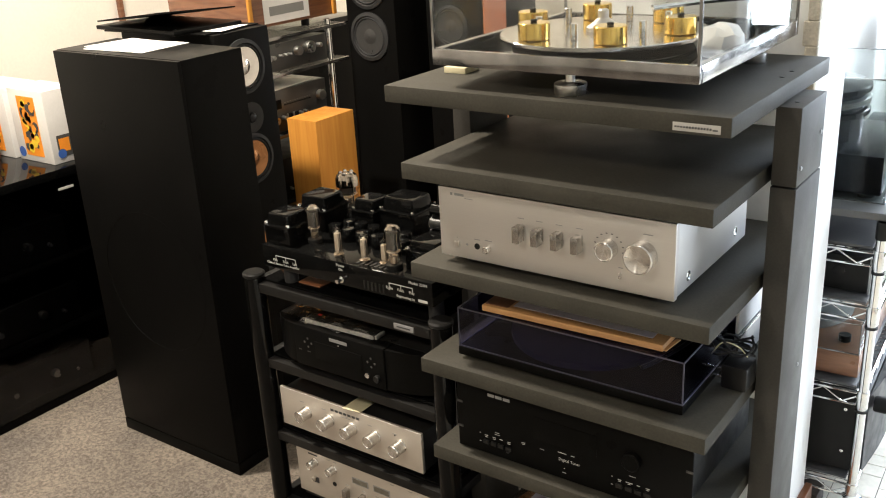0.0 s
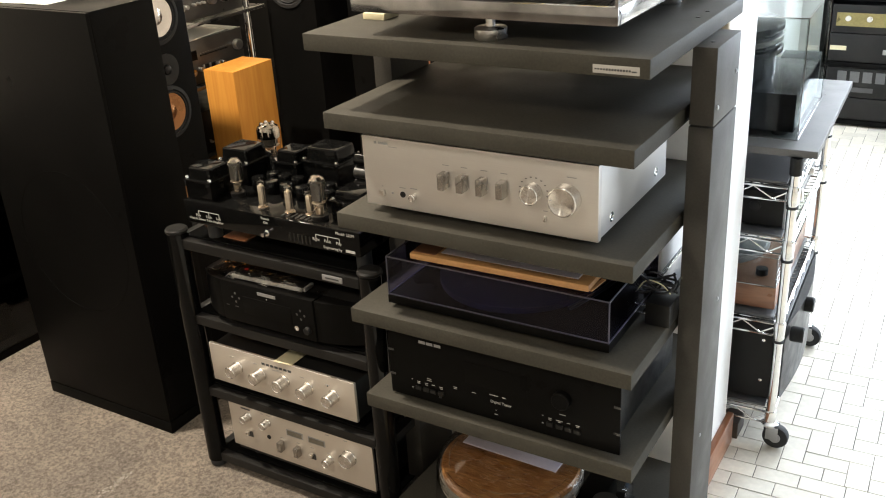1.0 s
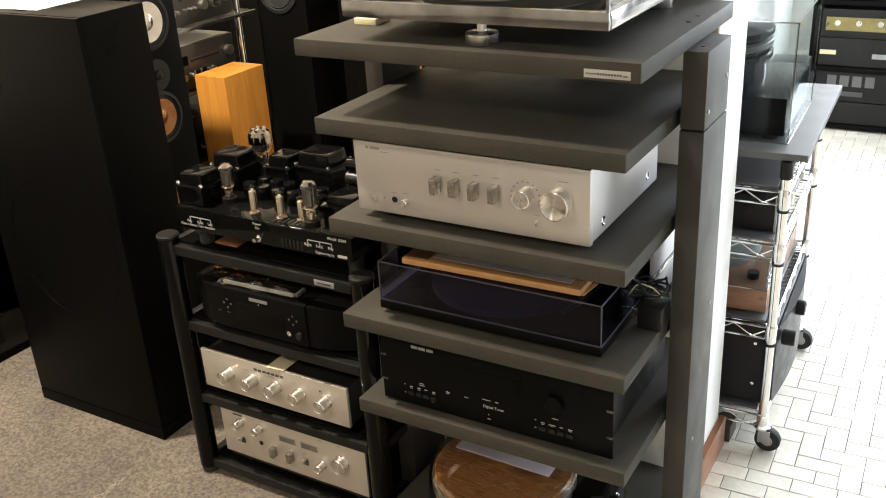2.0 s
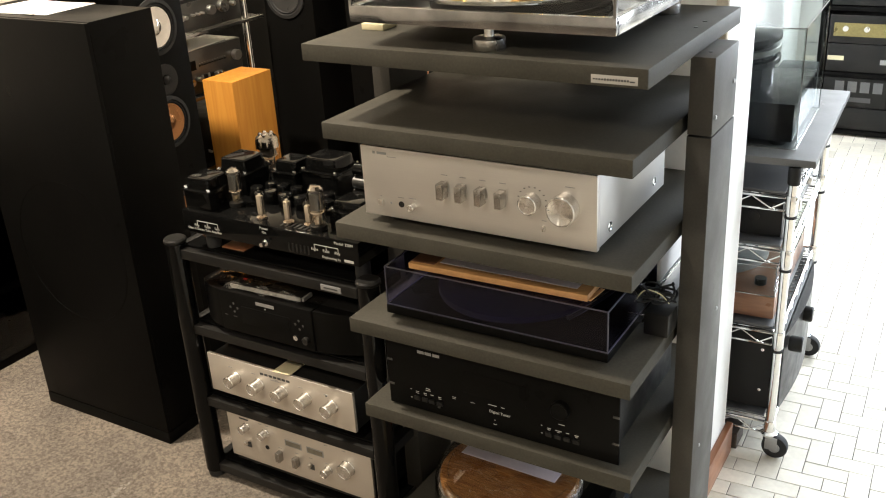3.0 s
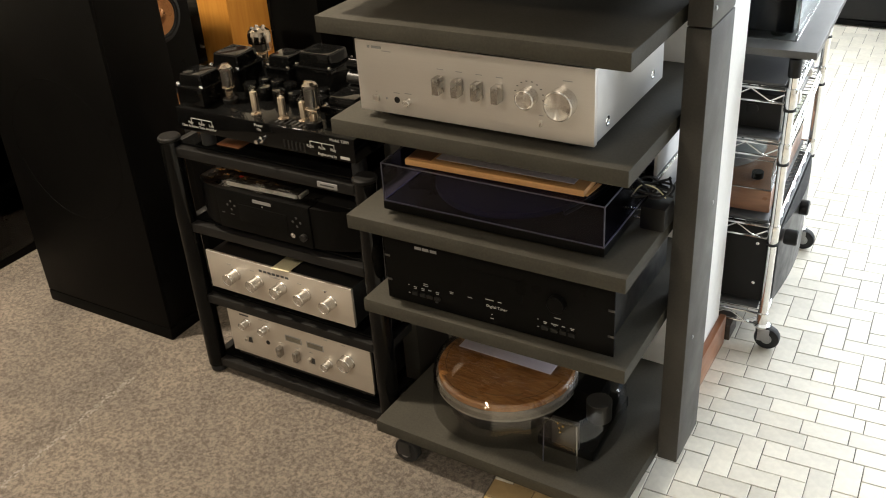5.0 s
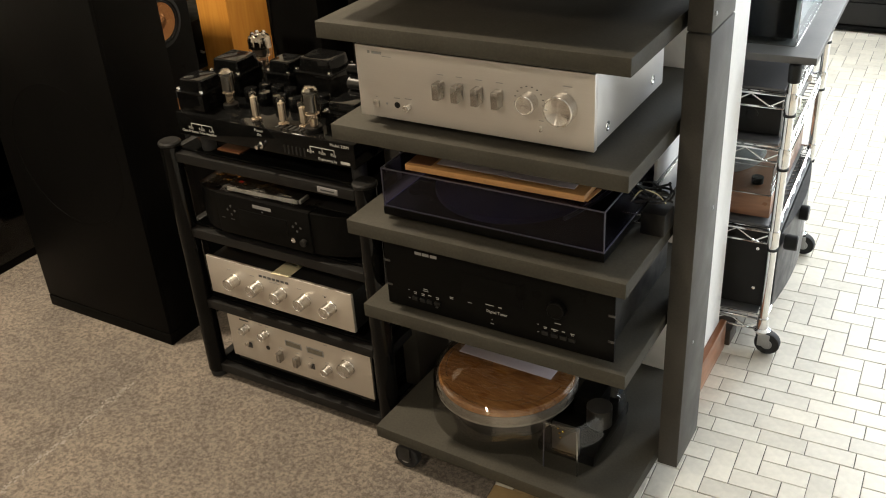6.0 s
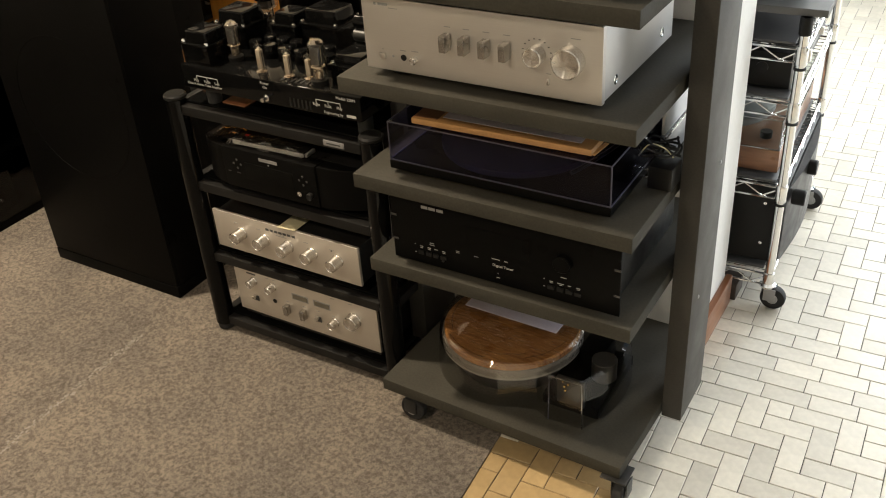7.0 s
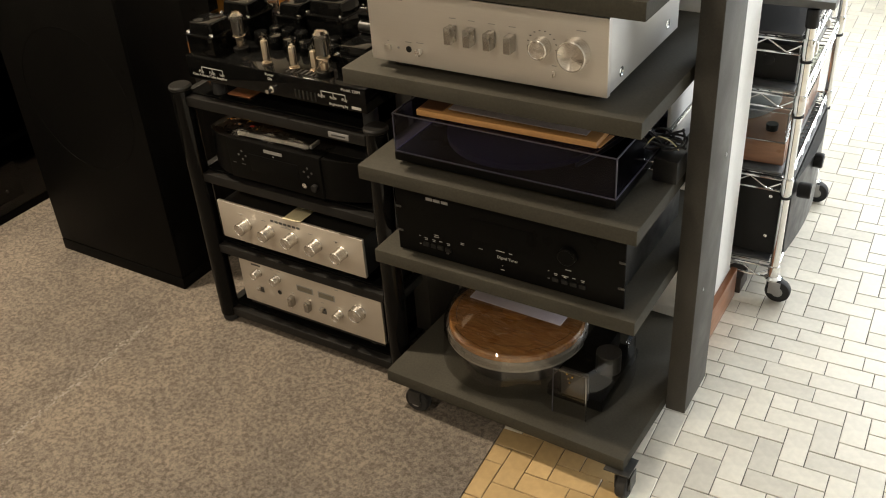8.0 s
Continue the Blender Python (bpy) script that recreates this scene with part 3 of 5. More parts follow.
leaflet = thing("white_tray", (-0.05, 0.38, 0.62), "white tray with a chrome edge standing behind the turntable", "tray")
part("panel", box(-0.056, -0.049, 0.250, 0.470, 0.682, 0.775, 0.003), M_PAPER, leaflet)
part("base", box(-0.057, -0.048, 0.250, 0.470, 0.6203, 0.6815, 0.002), M_GREYSTEEL, leaflet)
part("chrome_edge", tube([(-0.0465, 0.245, 0.679), (-0.0465, 0.470, 0.679)], 0.0030), M_CHROME, leaflet)

# ---- black rack-mount tuner ----
tu = thing("tuner", (-0.267, 0.2, 0.431), "black rack-mount tuner with small white lettering", "tuner")
YS = 0.030
fp = part("front_panel", box(-0.500, -0.037, YS, YS + 0.005, 0.4355, 0.577, 0.0008), M_BLACK, tu)
part("case", box(-0.480, -0.055, YS + 0.0052, 0.36, 0.442, 0.571, 0.002), M_BLACKMETAL, tu)
for fx in (-0.44, -0.10):
    for fy in (0.06, 0.32):
        part("foot", rod(0.014, (fx, fy, 0.4312), 0.0112, "z", 16), M_RUBBER, tu)
for fx in (-0.4945, -0.0425):
    for fz in (0.478, 0.531):
        part("rack_slot", box(fx - 0.006, fx + 0.006, YS - 0.0012, YS + 0.0002, fz - 0.0022, fz + 0.0022, 0.0004), M_DARKPLATE, fp)
bars([(-0.424, 0.562, 0.014, 0.006), (-0.408, 0.562, 0.014, 0.006), (-0.391, 0.562, 0.014, 0.006)], YS, M_GREYSTEEL, fp, "maker_mark")
white = [(-0.451, 0.476, 0.003, 0.0016), (-0.451, 0.458, 0.004, 0.0016), (-0.413, 0.486, 0.011, 0.0014), (-0.413, 0.482, 0.013, 0.0012)]
white += [(x, 0.474, 0.008, 0.0016) for x in (-0.437, -0.420, -0.405, -0.388)] + [(x, 0.4705, 0.007, 0.0012) for x in (-0.437, -0.420, -0.388)]
white += [(-0.357, 0.4835, 0.009, 0.0014), (-0.357, 0.4805, 0.008, 0.0012), (-0.318, 0.4825, 0.010, 0.0012), (-0.277, 0.4885, 0.020, 0.0016), (-0.256, 0.4885, 0.008, 0.0016)]
white += [(-0.273, 0.4490, 0.008, 0.0016), (-0.273, 0.458, 0.0022, 0.0016), (-0.142, 0.487, 0.014, 0.0014), (-0.180, 0.475, 0.003, 0.0016), (-0.180, 0.459, 0.004, 0.0016)]
white += [(x, 0.4725, w, 0.0016) for x, w in ((-0.166, 0.008), (-0.148, 0.015), (-0.131, 0.007), (-0.114, 0.009))] + [(x, 0.4695, 0.006, 0.0012) for x in (-0.166, -0.148, -0.114)]
bars([(x, z, w * 0.85, h * 0.75) for x, z, w, h in white], YS, M_WHITEINK, fp)
letters("Digital Tuner", (-0.284, YS - 0.0005, 0.4725), 0.0080, M_WHITEINK, fp)
part("display_window", box(-0.335, -0.21, YS - 0.0008, YS + 0.0002, 0.500, 0.545, 0.0003), M_BLACK, fp)
for x in (-0.437, -0.420, -0.405, -0.388):
    part("button", box(x - 0.006, x + 0.006, YS - 0.004, YS - 0.0002, 0.457, 0.465, 0.0006), M_BLACKPLASTIC, fp)
for x in (-0.166, -0.148, -0.131, -0.114):
    part("button", box(x - 0.006, x + 0.006, YS - 0.004, YS - 0.0002, 0.457, 0.465, 0.0006), M_BLACKPLASTIC, fp)
part("button", box(-0.3925, -0.3875, YS - 0.003, YS - 0.0002, 0.4515, 0.4545, 0.0004), M_DARKPLATE, fp)
knob(-0.142, YS - 0.0004, 0.520, 0.017, 0.012, fp, M_BLACK, "tuning_knob")

# ---- round wooden turntable on the bottom shelf ----
rt = thing("round_turntable", (-0.33, 0.2, 0.104), "round turntable with a wooden top wrapped in clear film", "turntable")
CX, CY = -0.343, 0.212
part("base", lathe([(0.10, 0), (0.118, 0.004), (0.128, 0.030), (0.146, 0.058)], (CX, CY, 0.1043), "z", 56), M_BLACKPLASTIC, rt)
part("rim", lathe([(0.146, 0), (0.153, 0.003), (0.153, 0.020), (0.149, 0.024)], (CX, CY, 0.1625), "z", 64), M_GREYRIM, rt, "pale grey enamel rim")
part("wooden_top", lathe([(0.147, 0), (0.147, 0.010), (0.143, 0.0135), (0.02, 0.0136)], (CX, CY, 0.187), "z", 64), M_DISCWOOD, rt, "burr wood top")
part("film_cover", lathe([(0.1545, 0), (0.1545, 0.024), (0.149, 0.032), (0.125, 0.0345), (0.03, 0.035)], (CX, CY, 0.172), "z", 64, cap=False), M_FILM, rt, "clear plastic film")
for a, rr in ((200, 0.13), (250, 0.14), (290, 0.12), (330, 0.135)):
    p = [(CX + rr * math.cos(radians(a + d)), CY + rr * math.sin(radians(a + d)), 0.2080 + 0.001 * math.sin(d * 0.3)) for d in range(-22, 24, 5)]
    part("film_crease", tube(p, 0.0011, 5), M_FILM, rt)
part("arm_board", box(-0.222, -0.098, 0.105, 0.300, 0.1043, 0.132, 0.006), M_BLACK, rt)
part("arm_tower", box(-0.190, -0.135, 0.215, 0.290, 0.1322, 0.178, 0.006), M_BLACK, rt)
part("counterweight", rod(0.026, (-0.122, 0.190, 0.148), 0.044, "z", 28), M_DARKPLATE, rt)
part("weight_stem", rod(0.008, (-0.122, 0.190, 0.1322), 0.0156, "z", 14), M_CHROME, rt)


def shell(outline, rings, mat, name, parent, label):
    """A clear cover drawn up from an outline: height and share of the outline for each ring, closed on top."""
    bm = bmesh.new()
    mx, my = sum(p[0] for p in outline) / len(outline), sum(p[1] for p in outline) / len(outline)
    loops = [[bm.verts.new((mx + (x - mx) * k, my + (y - my) * k, z)) for x, y in outline] for z, k in rings]
    n = len(outline)
    for a, b in zip(loops, loops[1:]):
        for i in range(n):
            bm.faces.new((a[i], a[(i + 1) % n], b[(i + 1) % n], b[i]))
    mid = bm.verts.new((mx, my, rings[-1][0] + 0.001))
    for i in range(n):
        bm.faces.new((loops[-1][i], loops[-1][(i + 1) % n], mid))
    bmesh.ops.recalc_face_normals(bm, faces=bm.faces)
    return part(name, bm, mat, parent, label)


ring = [(CX + 0.164 * math.cos(radians(a)), CY + 0.164 * math.sin(radians(a))) for a in range(40, 301, 10)]
ring += [(-0.222, 0.079), (-0.190, 0.066), (-0.118, 0.069)]
ring += [(q[0], q[1]) for q in spline([(-0.118, 0.069, 0), (-0.088, 0.135, 0), (-0.080, 0.215, 0), (-0.100, 0.290, 0), (-0.160, 0.322, 0)], 5)[1:]]
dc = shell(ring, [(0.1046, 1.0), (0.190, 0.975), (0.2075, 0.955), (0.2128, 0.92)], M_SMOKE, "dust_cover", rt, "clear smoked acrylic cover")
part("edge", tube([(-0.190, 0.066, 0.105), (-0.1905, 0.0715, 0.192), (-0.192, 0.076, 0.208)], 0.0012, 6), M_TINTEDGE, dc)
part("edge", tube([(-0.118, 0.0685, 0.105), (-0.1215, 0.0735, 0.192), (-0.124, 0.078, 0.208)], 0.0016, 6), M_ACRYLICEDGE, dc)
part("edge", tube([(-0.192, 0.0765, 0.2085), (-0.124, 0.0785, 0.2085)], 0.0015, 6), M_ACRYLICEDGE, dc)
part("bracket", box(-0.186, -0.128, 0.098, 0.1045, 0.130, 0.196, 0.001), M_DARKPLATE, rt)
for sx, sz in ((-0.168, 0.176), (-0.160, 0.183), (-0.166, 0.166), (-0.171, 0.188)):
    part("brass_screw", rod(0.0024, (sx, 0.0978, sz), 0.005, "-y", 10), M_GOLD, rt, "small brass screw")
env = thing("envelope", (-0.34, 0.21, 0.2140), "lilac paper envelope lying on the round turntable", "envelope")
part("sheet", box(-0.452, -0.232, 0.200, 0.310, 0.2150, 0.2168, 0.0004, -1.5), M_LILAC, env)

# ---- acrylic turntable on the top shelf ----
at = thing("acrylic_turntable", (-0.276, 0.24, 1.127), "clear acrylic turntable with brass weights and polished plinth", "turntable")
pl = part("plinth", box(-0.500, -0.053, 0.020, 0.462, 1.165, 1.170, 0.001), M_GLOSSBLACK, at, "mirror-black deck")
for x0, x1, y0, y1 in ((-0.503, -0.050, 0.016, 0.028), (-0.503, -0.050, 0.454, 0.466), (-0.503, -0.491, 0.0285, 0.4535), (-0.062, -0.050, 0.0285, 0.4535)):
    part("plinth_edge", box(x0, x1, y0, y1, 1.1645, 1.190, 0.001), M_ACRYLICEDGE, at, "polished acrylic edge strip")
cv = part("dust_cover", box(-0.502, -0.051, 0.0175, 0.0205, 1.1905, 1.39, 0), M_ACRYLIC, at, "clear acrylic dust cover")
part("side_panel", box(-0.502, -0.499, 0.021, 0.462, 1.1905, 1.39, 0), M_ACRYLIC, cv)
part("side_panel", box(-0.054, -0.051, 0.021, 0.462, 1.1905, 1.39, 0), M_ACRYLIC, cv)
part("back_panel", box(-0.502, -0.051, 0.462, 0.465, 1.1905, 1.39, 0), M_ACRYLIC, cv)
part("top_panel", box(-0.502, -0.051, 0.0175, 0.465, 1.3905, 1.3935, 0), M_ACRYLIC, cv)
for xx, yy in ((-0.5005, 0.0185), (-0.0525, 0.0185), (-0.5005, 0.4635), (-0.0525, 0.4635)):
    part("edge", box(xx - 0.0022, xx + 0.0022, yy - 0.0022, yy + 0.0022, 1.190, 1.394, 0), M_ACRYLICEDGE, cv)
PX, PY = -0.290, 0.205
part("subplatter", lathe([(0.140, 0), (0.150, 0.004), (0.152, 0.022)], (PX, PY, 1.1702), "z", 56), M_BLACKPLASTIC, at)
part("platter", lathe([(0.170, 0), (0.172, 0.002), (0.172, 0.006), (0.170, 0.0075), (0.03, 0.0077)], (PX, PY, 1.193), "z", 72), M_MIRRORPLATE, at, "grey metal platter")
for k in range(6):
    a = radians(1 + 60 * k)
    w = part("brass_weight", lathe([(0.0240, 0), (0.0255, 0.0015), (0.0255, 0.0255), (0.0240, 0.027), (0.005, 0.0272)], (PX + 0.132 * math.cos(a), PY + 0.132 * math.sin(a), 1.2010), "z", 36), M_GOLD, at, "polished brass weight")
    part("weight_pin", rod(0.0055, (PX + 0.132 * math.cos(a), PY + 0.132 * math.sin(a), 1.2285), 0.004, "z", 14), M_BLACKPLASTIC, w)
    a += radians(30)
    part("pillar", rod(0.006, (PX + 0.105 * math.cos(a), PY + 0.105 * math.sin(a), 1.2010), 0.026, "z", 16), M_CHROME, at)
part("record_clamp", lathe([(0.028, 0), (0.028, 0.006), (0.018, 0.013), (0.009, 0.020), (0.009, 0.032), (0.007, 0.034)], (PX, PY, 1.2008), "z", 36), M_KNOB, at)
part("tonearm", tube(spline([(-0.10, 0.40, 1.235), (-0.16, 0.33, 1.236), (-0.22, 0.24, 1.234)]), 0.005), M_CHROME, at)
part("tonearm_base", lathe([(0.025, 0), (0.025, 0.03), (0.016, 0.034), (0.016, 0.065)], (-0.098, 0.405, 1.1702), "z", 28), M_CHROME, at)
bm = lathe([(0.026, 0), (0.034, 0.008), (0.037, 0.020), (0.034, 0.033), (0.024, 0.043), (0.010, 0.047)], (-0.092, 0.205, 1.1702), "z", 18)
crush = random.Random(8)
for v in bm.verts:
    if v.co.z > 1.172:
        v.co += Vector((crush.uniform(-0.004, 0.003), crush.uniform(-0.004, 0.004), crush.uniform(-0.004, 0.004)))
part("bubble_wrap", bm, M_PAPER, at, "crumpled white wrapping")
for fx, fy in ((-0.271, 0.056), (-0.105, 0.395)):
    ft = part("foot", lathe([(0.0245, 0), (0.0255, 0.002), (0.0255, 0.016), (0.024, 0.0175), (0.010, 0.018), (0.0075, 0.019), (0.0075, 0.0375)], (fx, fy, 1.1272), "z", 36), M_KNOB, at, "turned metal foot")
part("foot", box(-0.560, -0.515, 0.125, 0.170, 1.1272, 1.138, 0.001), M_NOTE, at, "pale wooden block foot")
part("foot_stem", box(-0.545, -0.490, 0.13, 0.165, 1.1382, 1.1642, 0.001), M_ACRYLIC, at)


# ---- the black rack with tubular legs ----
br = thing("hifi_rack", (-0.85, 0.3, 0.004), "black hi-fi rack with round legs and glass shelves", "rack")
LEGX, LEGY = (-1.112, -0.590), (0.112, 0.480)
for lx in LEGX:
    for ly in LEGY:
        leg = part("leg", rod(0.0235, (lx, ly, 0.022), 0.610, "z", 28), M_GLOSSBLACK, br)
        part("cap", lathe([(0.0235, 0), (0.0255, 0.002), (0.0255, 0.007), (0.022, 0.0105), (0.005, 0.011)], (lx, ly, 0.632), "z", 28), M_BLACKPLASTIC, leg)
        part("foot", lathe([(0.012, 0), (0.020, 0.002), (0.021, 0.012), (0.021, 0.018)], (lx, ly, 0.004), "z", 24), M_RUBBER, leg)
for z in (0.050, 0.240, 0.435, 0.625):
    fr = part("shelf", box(LEGX[0] + 0.02, LEGX[1] - 0.02, 0.12, 0.47, z - 0.004, z + 0.002, 0.001), M_GLOSSBLACK, br, "black glass shelf")
    for ly in LEGY:
        part("rail", box(LEGX[0] + 0.022, LEGX[1] - 0.022, ly - 0.011, ly + 0.011, z - 0.027, z - 0.0045, 0.002), M_BLACKMETAL, fr)
    for lx in LEGX:
        part("rail", box(lx - 0.010, lx + 0.010, LEGY[0] + 0.022, LEGY[1] - 0.022, z - 0.027, z - 0.0045, 0.002), M_BLACKMETAL, fr)
tab = part("name_tag", box(-0.700, -0.650, 0.0985, 0.1008, 0.6035, 0.6155, 0.0004), M_GREYSTEEL, br, "small silver name tag")
bars([(-0.675, 0.6095, 0.034, 0.003)], 0.0985, M_DARKINK, tab)

# ---- tube amplifier ----
ta = thing("tube_amplifier", (-0.82, 0.27, 0.627), "black tube amplifier with bare valves and transformers", "amplifier")
TX0, TX1, TY, TZ0, TZ1 = -1.060, -0.597, 0.100, 0.671, 0.722
ch = part("chassis", box(TX0, TX1, TY, 0.455, TZ0, TZ1, 0.0025), M_GLOSSBLACK, ta)
for fx in (-1.02, -0.62):
    for fy in (0.14, 0.42):
        part("foot", rod(0.016, (fx, fy, 0.6272), 0.0436, "z", 18), M_RUBBER, ta)


def front_words(text, x, z, size):
    letters(text, (x - 0.001, TY - 0.0005, z + 0.006), size, M_WHITEINK, ch)


front_words("Class A Stereo Tube Amplifier", -1.047, 0.675, 0.0078)
for x, words in ((-1.019, ("Play", "Fault", "Left")), (-0.704, ("Right", "Fault", "Play"))):
    for k, w in enumerate(words):
        front_words(w, x - 0.008 + 0.029 * k, 0.683, 0.0085)
        part("bracket_line", box(x + 0.029 * k - 0.0006, x + 0.029 * k + 0.0006, TY - 0.0006, TY + 0.0002, 0.6925, 0.702, 0), M_WHITEINK, ch)
    part("bracket_line", box(x, x + 0.058, TY - 0.0007, TY + 0.0002, 0.7015, 0.7027, 0), M_WHITEINK, ch)
front_words("Power", -0.842, 0.706, 0.0085)
front_words("On", -0.837, 0.697, 0.0085)
part("power_switch", lathe([(0.0075, 0), (0.0075, 0.003), (0.004, 0.004), (0.003, 0.014), (0.0045, 0.016)], (-0.831, TY, 0.684), "-y", 18), M_CHROME, ch)
front_words("Model: 220M", -0.653, 0.705, 0.0085)
front_words("Engineering by", -0.686, 0.670, 0.0078)
bars([(-0.6215, 0.679, 0.022, 0.0055)], TY, M_WHITEINK, ch)
bm = bmesh.new()
for k in range(6):
    box(-0.772 + 0.010 * k, -0.768 + 0.010 * k, TY - 0.0005, TY + 0.0002, 0.676, 0.694, 0, bm=bm)
part("vent", bm, M_BLACKPLASTIC, ch)
bm = bmesh.new()
for k in range(7):
    box(-0.80 + 0.012 * k, -0.794 + 0.012 * k, 0.112, 0.135, TZ1 - 0.0002, TZ1 + 0.0006, 0, bm=bm)
part("vent", bm, M_BLACKMETAL, ch)


def transformer(x, y, w, d, h, z=TZ1):
    t = part("transformer", box(x - w / 2, x + w / 2, y - d / 2, y + d / 2, z, z + h * 0.58, 0.003), M_GLOSSBLACK, ta)
    part("flange", box(x - w / 2 - 0.003, x + w / 2 + 0.003, y - d / 2 - 0.003, y + d / 2 + 0.003, z + h * 0.58, z + h * 0.58 + 0.004, 0.001), M_GLOSSBLACK, t)
    bm = box(x - w * 0.44, x + w * 0.44, y - d * 0.42, y + d * 0.42, z + h * 0.58 + 0.002, z + h, 0.007, seg=3)
    for v in bm.verts:
        if v.co.z > z + h * 0.8:
            v.co.x, v.co.y = x + (v.co.x - x) * 0.95, y + (v.co.y - y) * 0.95
    part("bell_cover", bm, M_GLOSSBLACK, t)
    for sx in (-1, 1):
        for sy in (-1, 1):
            part("nut", lathe([(0.0045, 0), (0.0045, 0.0035), (0.003, 0.006)], (x + sx * (w / 2 - 0.004), y + sy * (d / 2 - 0.004), z + h * 0.58 + 0.004), "z", 6), M_CHROME, t)


transformer(-1.020, 0.148, 0.072, 0.074, 0.070)
transformer(-1.018, 0.262, 0.082, 0.085, 0.078)
transformer(-0.916, 0.312, 0.064, 0.072, 0.068)
transformer(-0.833, 0.337, 0.096, 0.086, 0.077)
transformer(-0.662, 0.190, 0.078, 0.074, 0.052)
transformer(-0.640, 0.300, 0.080, 0.080, 0.062)


def valve(x, y, r, h, base, top_clear=True, z=TZ1):
    """An upright valve: dark base, glass envelope, grey plates and a silvery getter at the top."""
    v = part("valve_base", lathe([(r * 0.92, 0), (r * 0.96, 0.002), (r * 0.96, base), (r * 0.8, base + 0.001)], (x, y, z), "z", 22), M_BLACKPLASTIC, ta)
    zb, g = z + base, h - base
    if top_clear:
        prof = [(r * 0.75, 0), (r * 0.93, g * 0.08), (r * 0.93, g * 0.28), (r, g * 0.36), (r, g * 0.80), (r * 0.90, g * 0.90), (r * 0.55, g * 0.98), (r * 0.05, g)]
    else:
        prof = [(r, 0), (r, g * 0.85), (r * 0.7, g * 0.95), (r * 0.2, g)]
    part("glass", lathe(prof, (x, y, zb), "z", 24), M_TUBEGLASS, v)
    part("plate", box(x - r * 0.58, x + r * 0.58, y - r * 0.45, y + r * 0.45, zb + g * 0.36, zb + g * 0.80, 0.001), M_DARKPLATE, v)
    for s in (-0.62, 0.62):
        part("support_rod", rod(r * 0.07, (x + r * s, y, zb + g * 0.05), g * 0.78, "z", 8), M_PALECONE, v)
    part("stem", rod(r * 0.45, (x, y, zb + 0.001), g * 0.20, "z", 14), M_VALVEFOOT, v)
    part("collar", rod(r * 0.8, (x, y, zb + g * 0.31), 0.0020, "z", 18), M_VALVEFOOT, v)
    part("getter", lathe([(r * 0.80, 0), (r * 0.52, g * 0.065), (r * 0.05, g * 0.082)], (x, y, zb + g * 0.895), "z", 22), M_GETTER, v)
    return v


valve(-0.960, 0.166, 0.0168, 0.086, 0.009)
valve(-0.712, 0.130, 0.0180, 0.094, 0.010)
for x, y, h in ((-0.860, 0.130, 0.066), (-0.790, 0.131, 0.063), (-0.742, 0.138, 0.056)):
    c = part("miniature_valve", lathe([(0.0108, 0), (0.0112, 0.0015), (0.0112, 0.004), (0.009, 0.0045)], (x, y, TZ1), "z", 20), M_VALVEFOOT, ta)
    part("glass", lathe([(0.0098, 0), (0.0102, h * 0.08), (0.0102, h * 0.78), (0.008, h * 0.85), (0.003, h * 0.89), (0.0013, h * 0.96)], (x, y, TZ1 + 0.004), "z", 20), M_TUBEGLASS, c)
    part("plate", box(x - 0.0056, x + 0.0056, y - 0.0050, y + 0.0050, TZ1 + 0.009, TZ1 + h * 0.76, 0.0012), M_IVORYPLATE, c, "ivory metal plate")
    part("plate_wing", box(x - 0.0076, x + 0.0076, y - 0.0009, y + 0.0009, TZ1 + 0.010, TZ1 + h * 0.74, 0.0003), M_DARKPLATE, c)
    part("getter", rod(0.0035, (x, y, TZ1 + h * 0.80), 0.0015, "z", 12), M_CHROME, c)
big = valve(-1.042, 0.375, 0.027, 0.092, 0.012)
part("silvering", lathe([(0.0262, 0), (0.0262, 0.018), (0.0236, 0.026), (0.0140, 0.0322), (0.002, 0.0335)], (-1.042, 0.375, TZ1 + 0.0580), "z", 26), M_GETTER, big, "silvered top of the large valve")
for k in range(5):
    a = k * 1.257
    part("getter_tip", lathe([(0.005, 0), (0.005, 0.004), (0.003, 0.007)], (-1.042 + 0.014 * math.cos(a), 0.375 + 0.014 * math.sin(a), TZ1 + 0.087), "z", 10), M_GETTER, big)
for x, y in ((-0.943, 0.215), (-0.931, 0.250), (-0.899, 0.208), (-0.896, 0.249), (-0.857, 0.205), (-0.858, 0.246), (-0.813, 0.204), (-0.770, 0.243), (-0.745, 0.205)):
    part("capacitor", lathe([(0.0140, 0), (0.0150, 0.002), (0.0150, 0.026), (0.0135, 0.0285), (0.004, 0.029)], (x, y, TZ1), "z", 22), M_GLOSSBLACK, ta)
for k in range(3):
    part("coil_can", rod(0.013, (-0.735, 0.29 + 0.004 * k, TZ1 + 0.014 + 0.027 * k), 0.055, "x", 20), M_BLACKSTEEL if k == 1 else M_GLOSSBLACK, ta)

veneer = thing("wood_offcut", (-0.925, 0.165, 0.627), "small reddish-brown wood offcut on the glass shelf", "wood piece")
part("body", box(-0.999, -0.936, 0.139, 0.200, 0.6272, 0.630, 0.0006, 0), M_SKIRT, veneer)

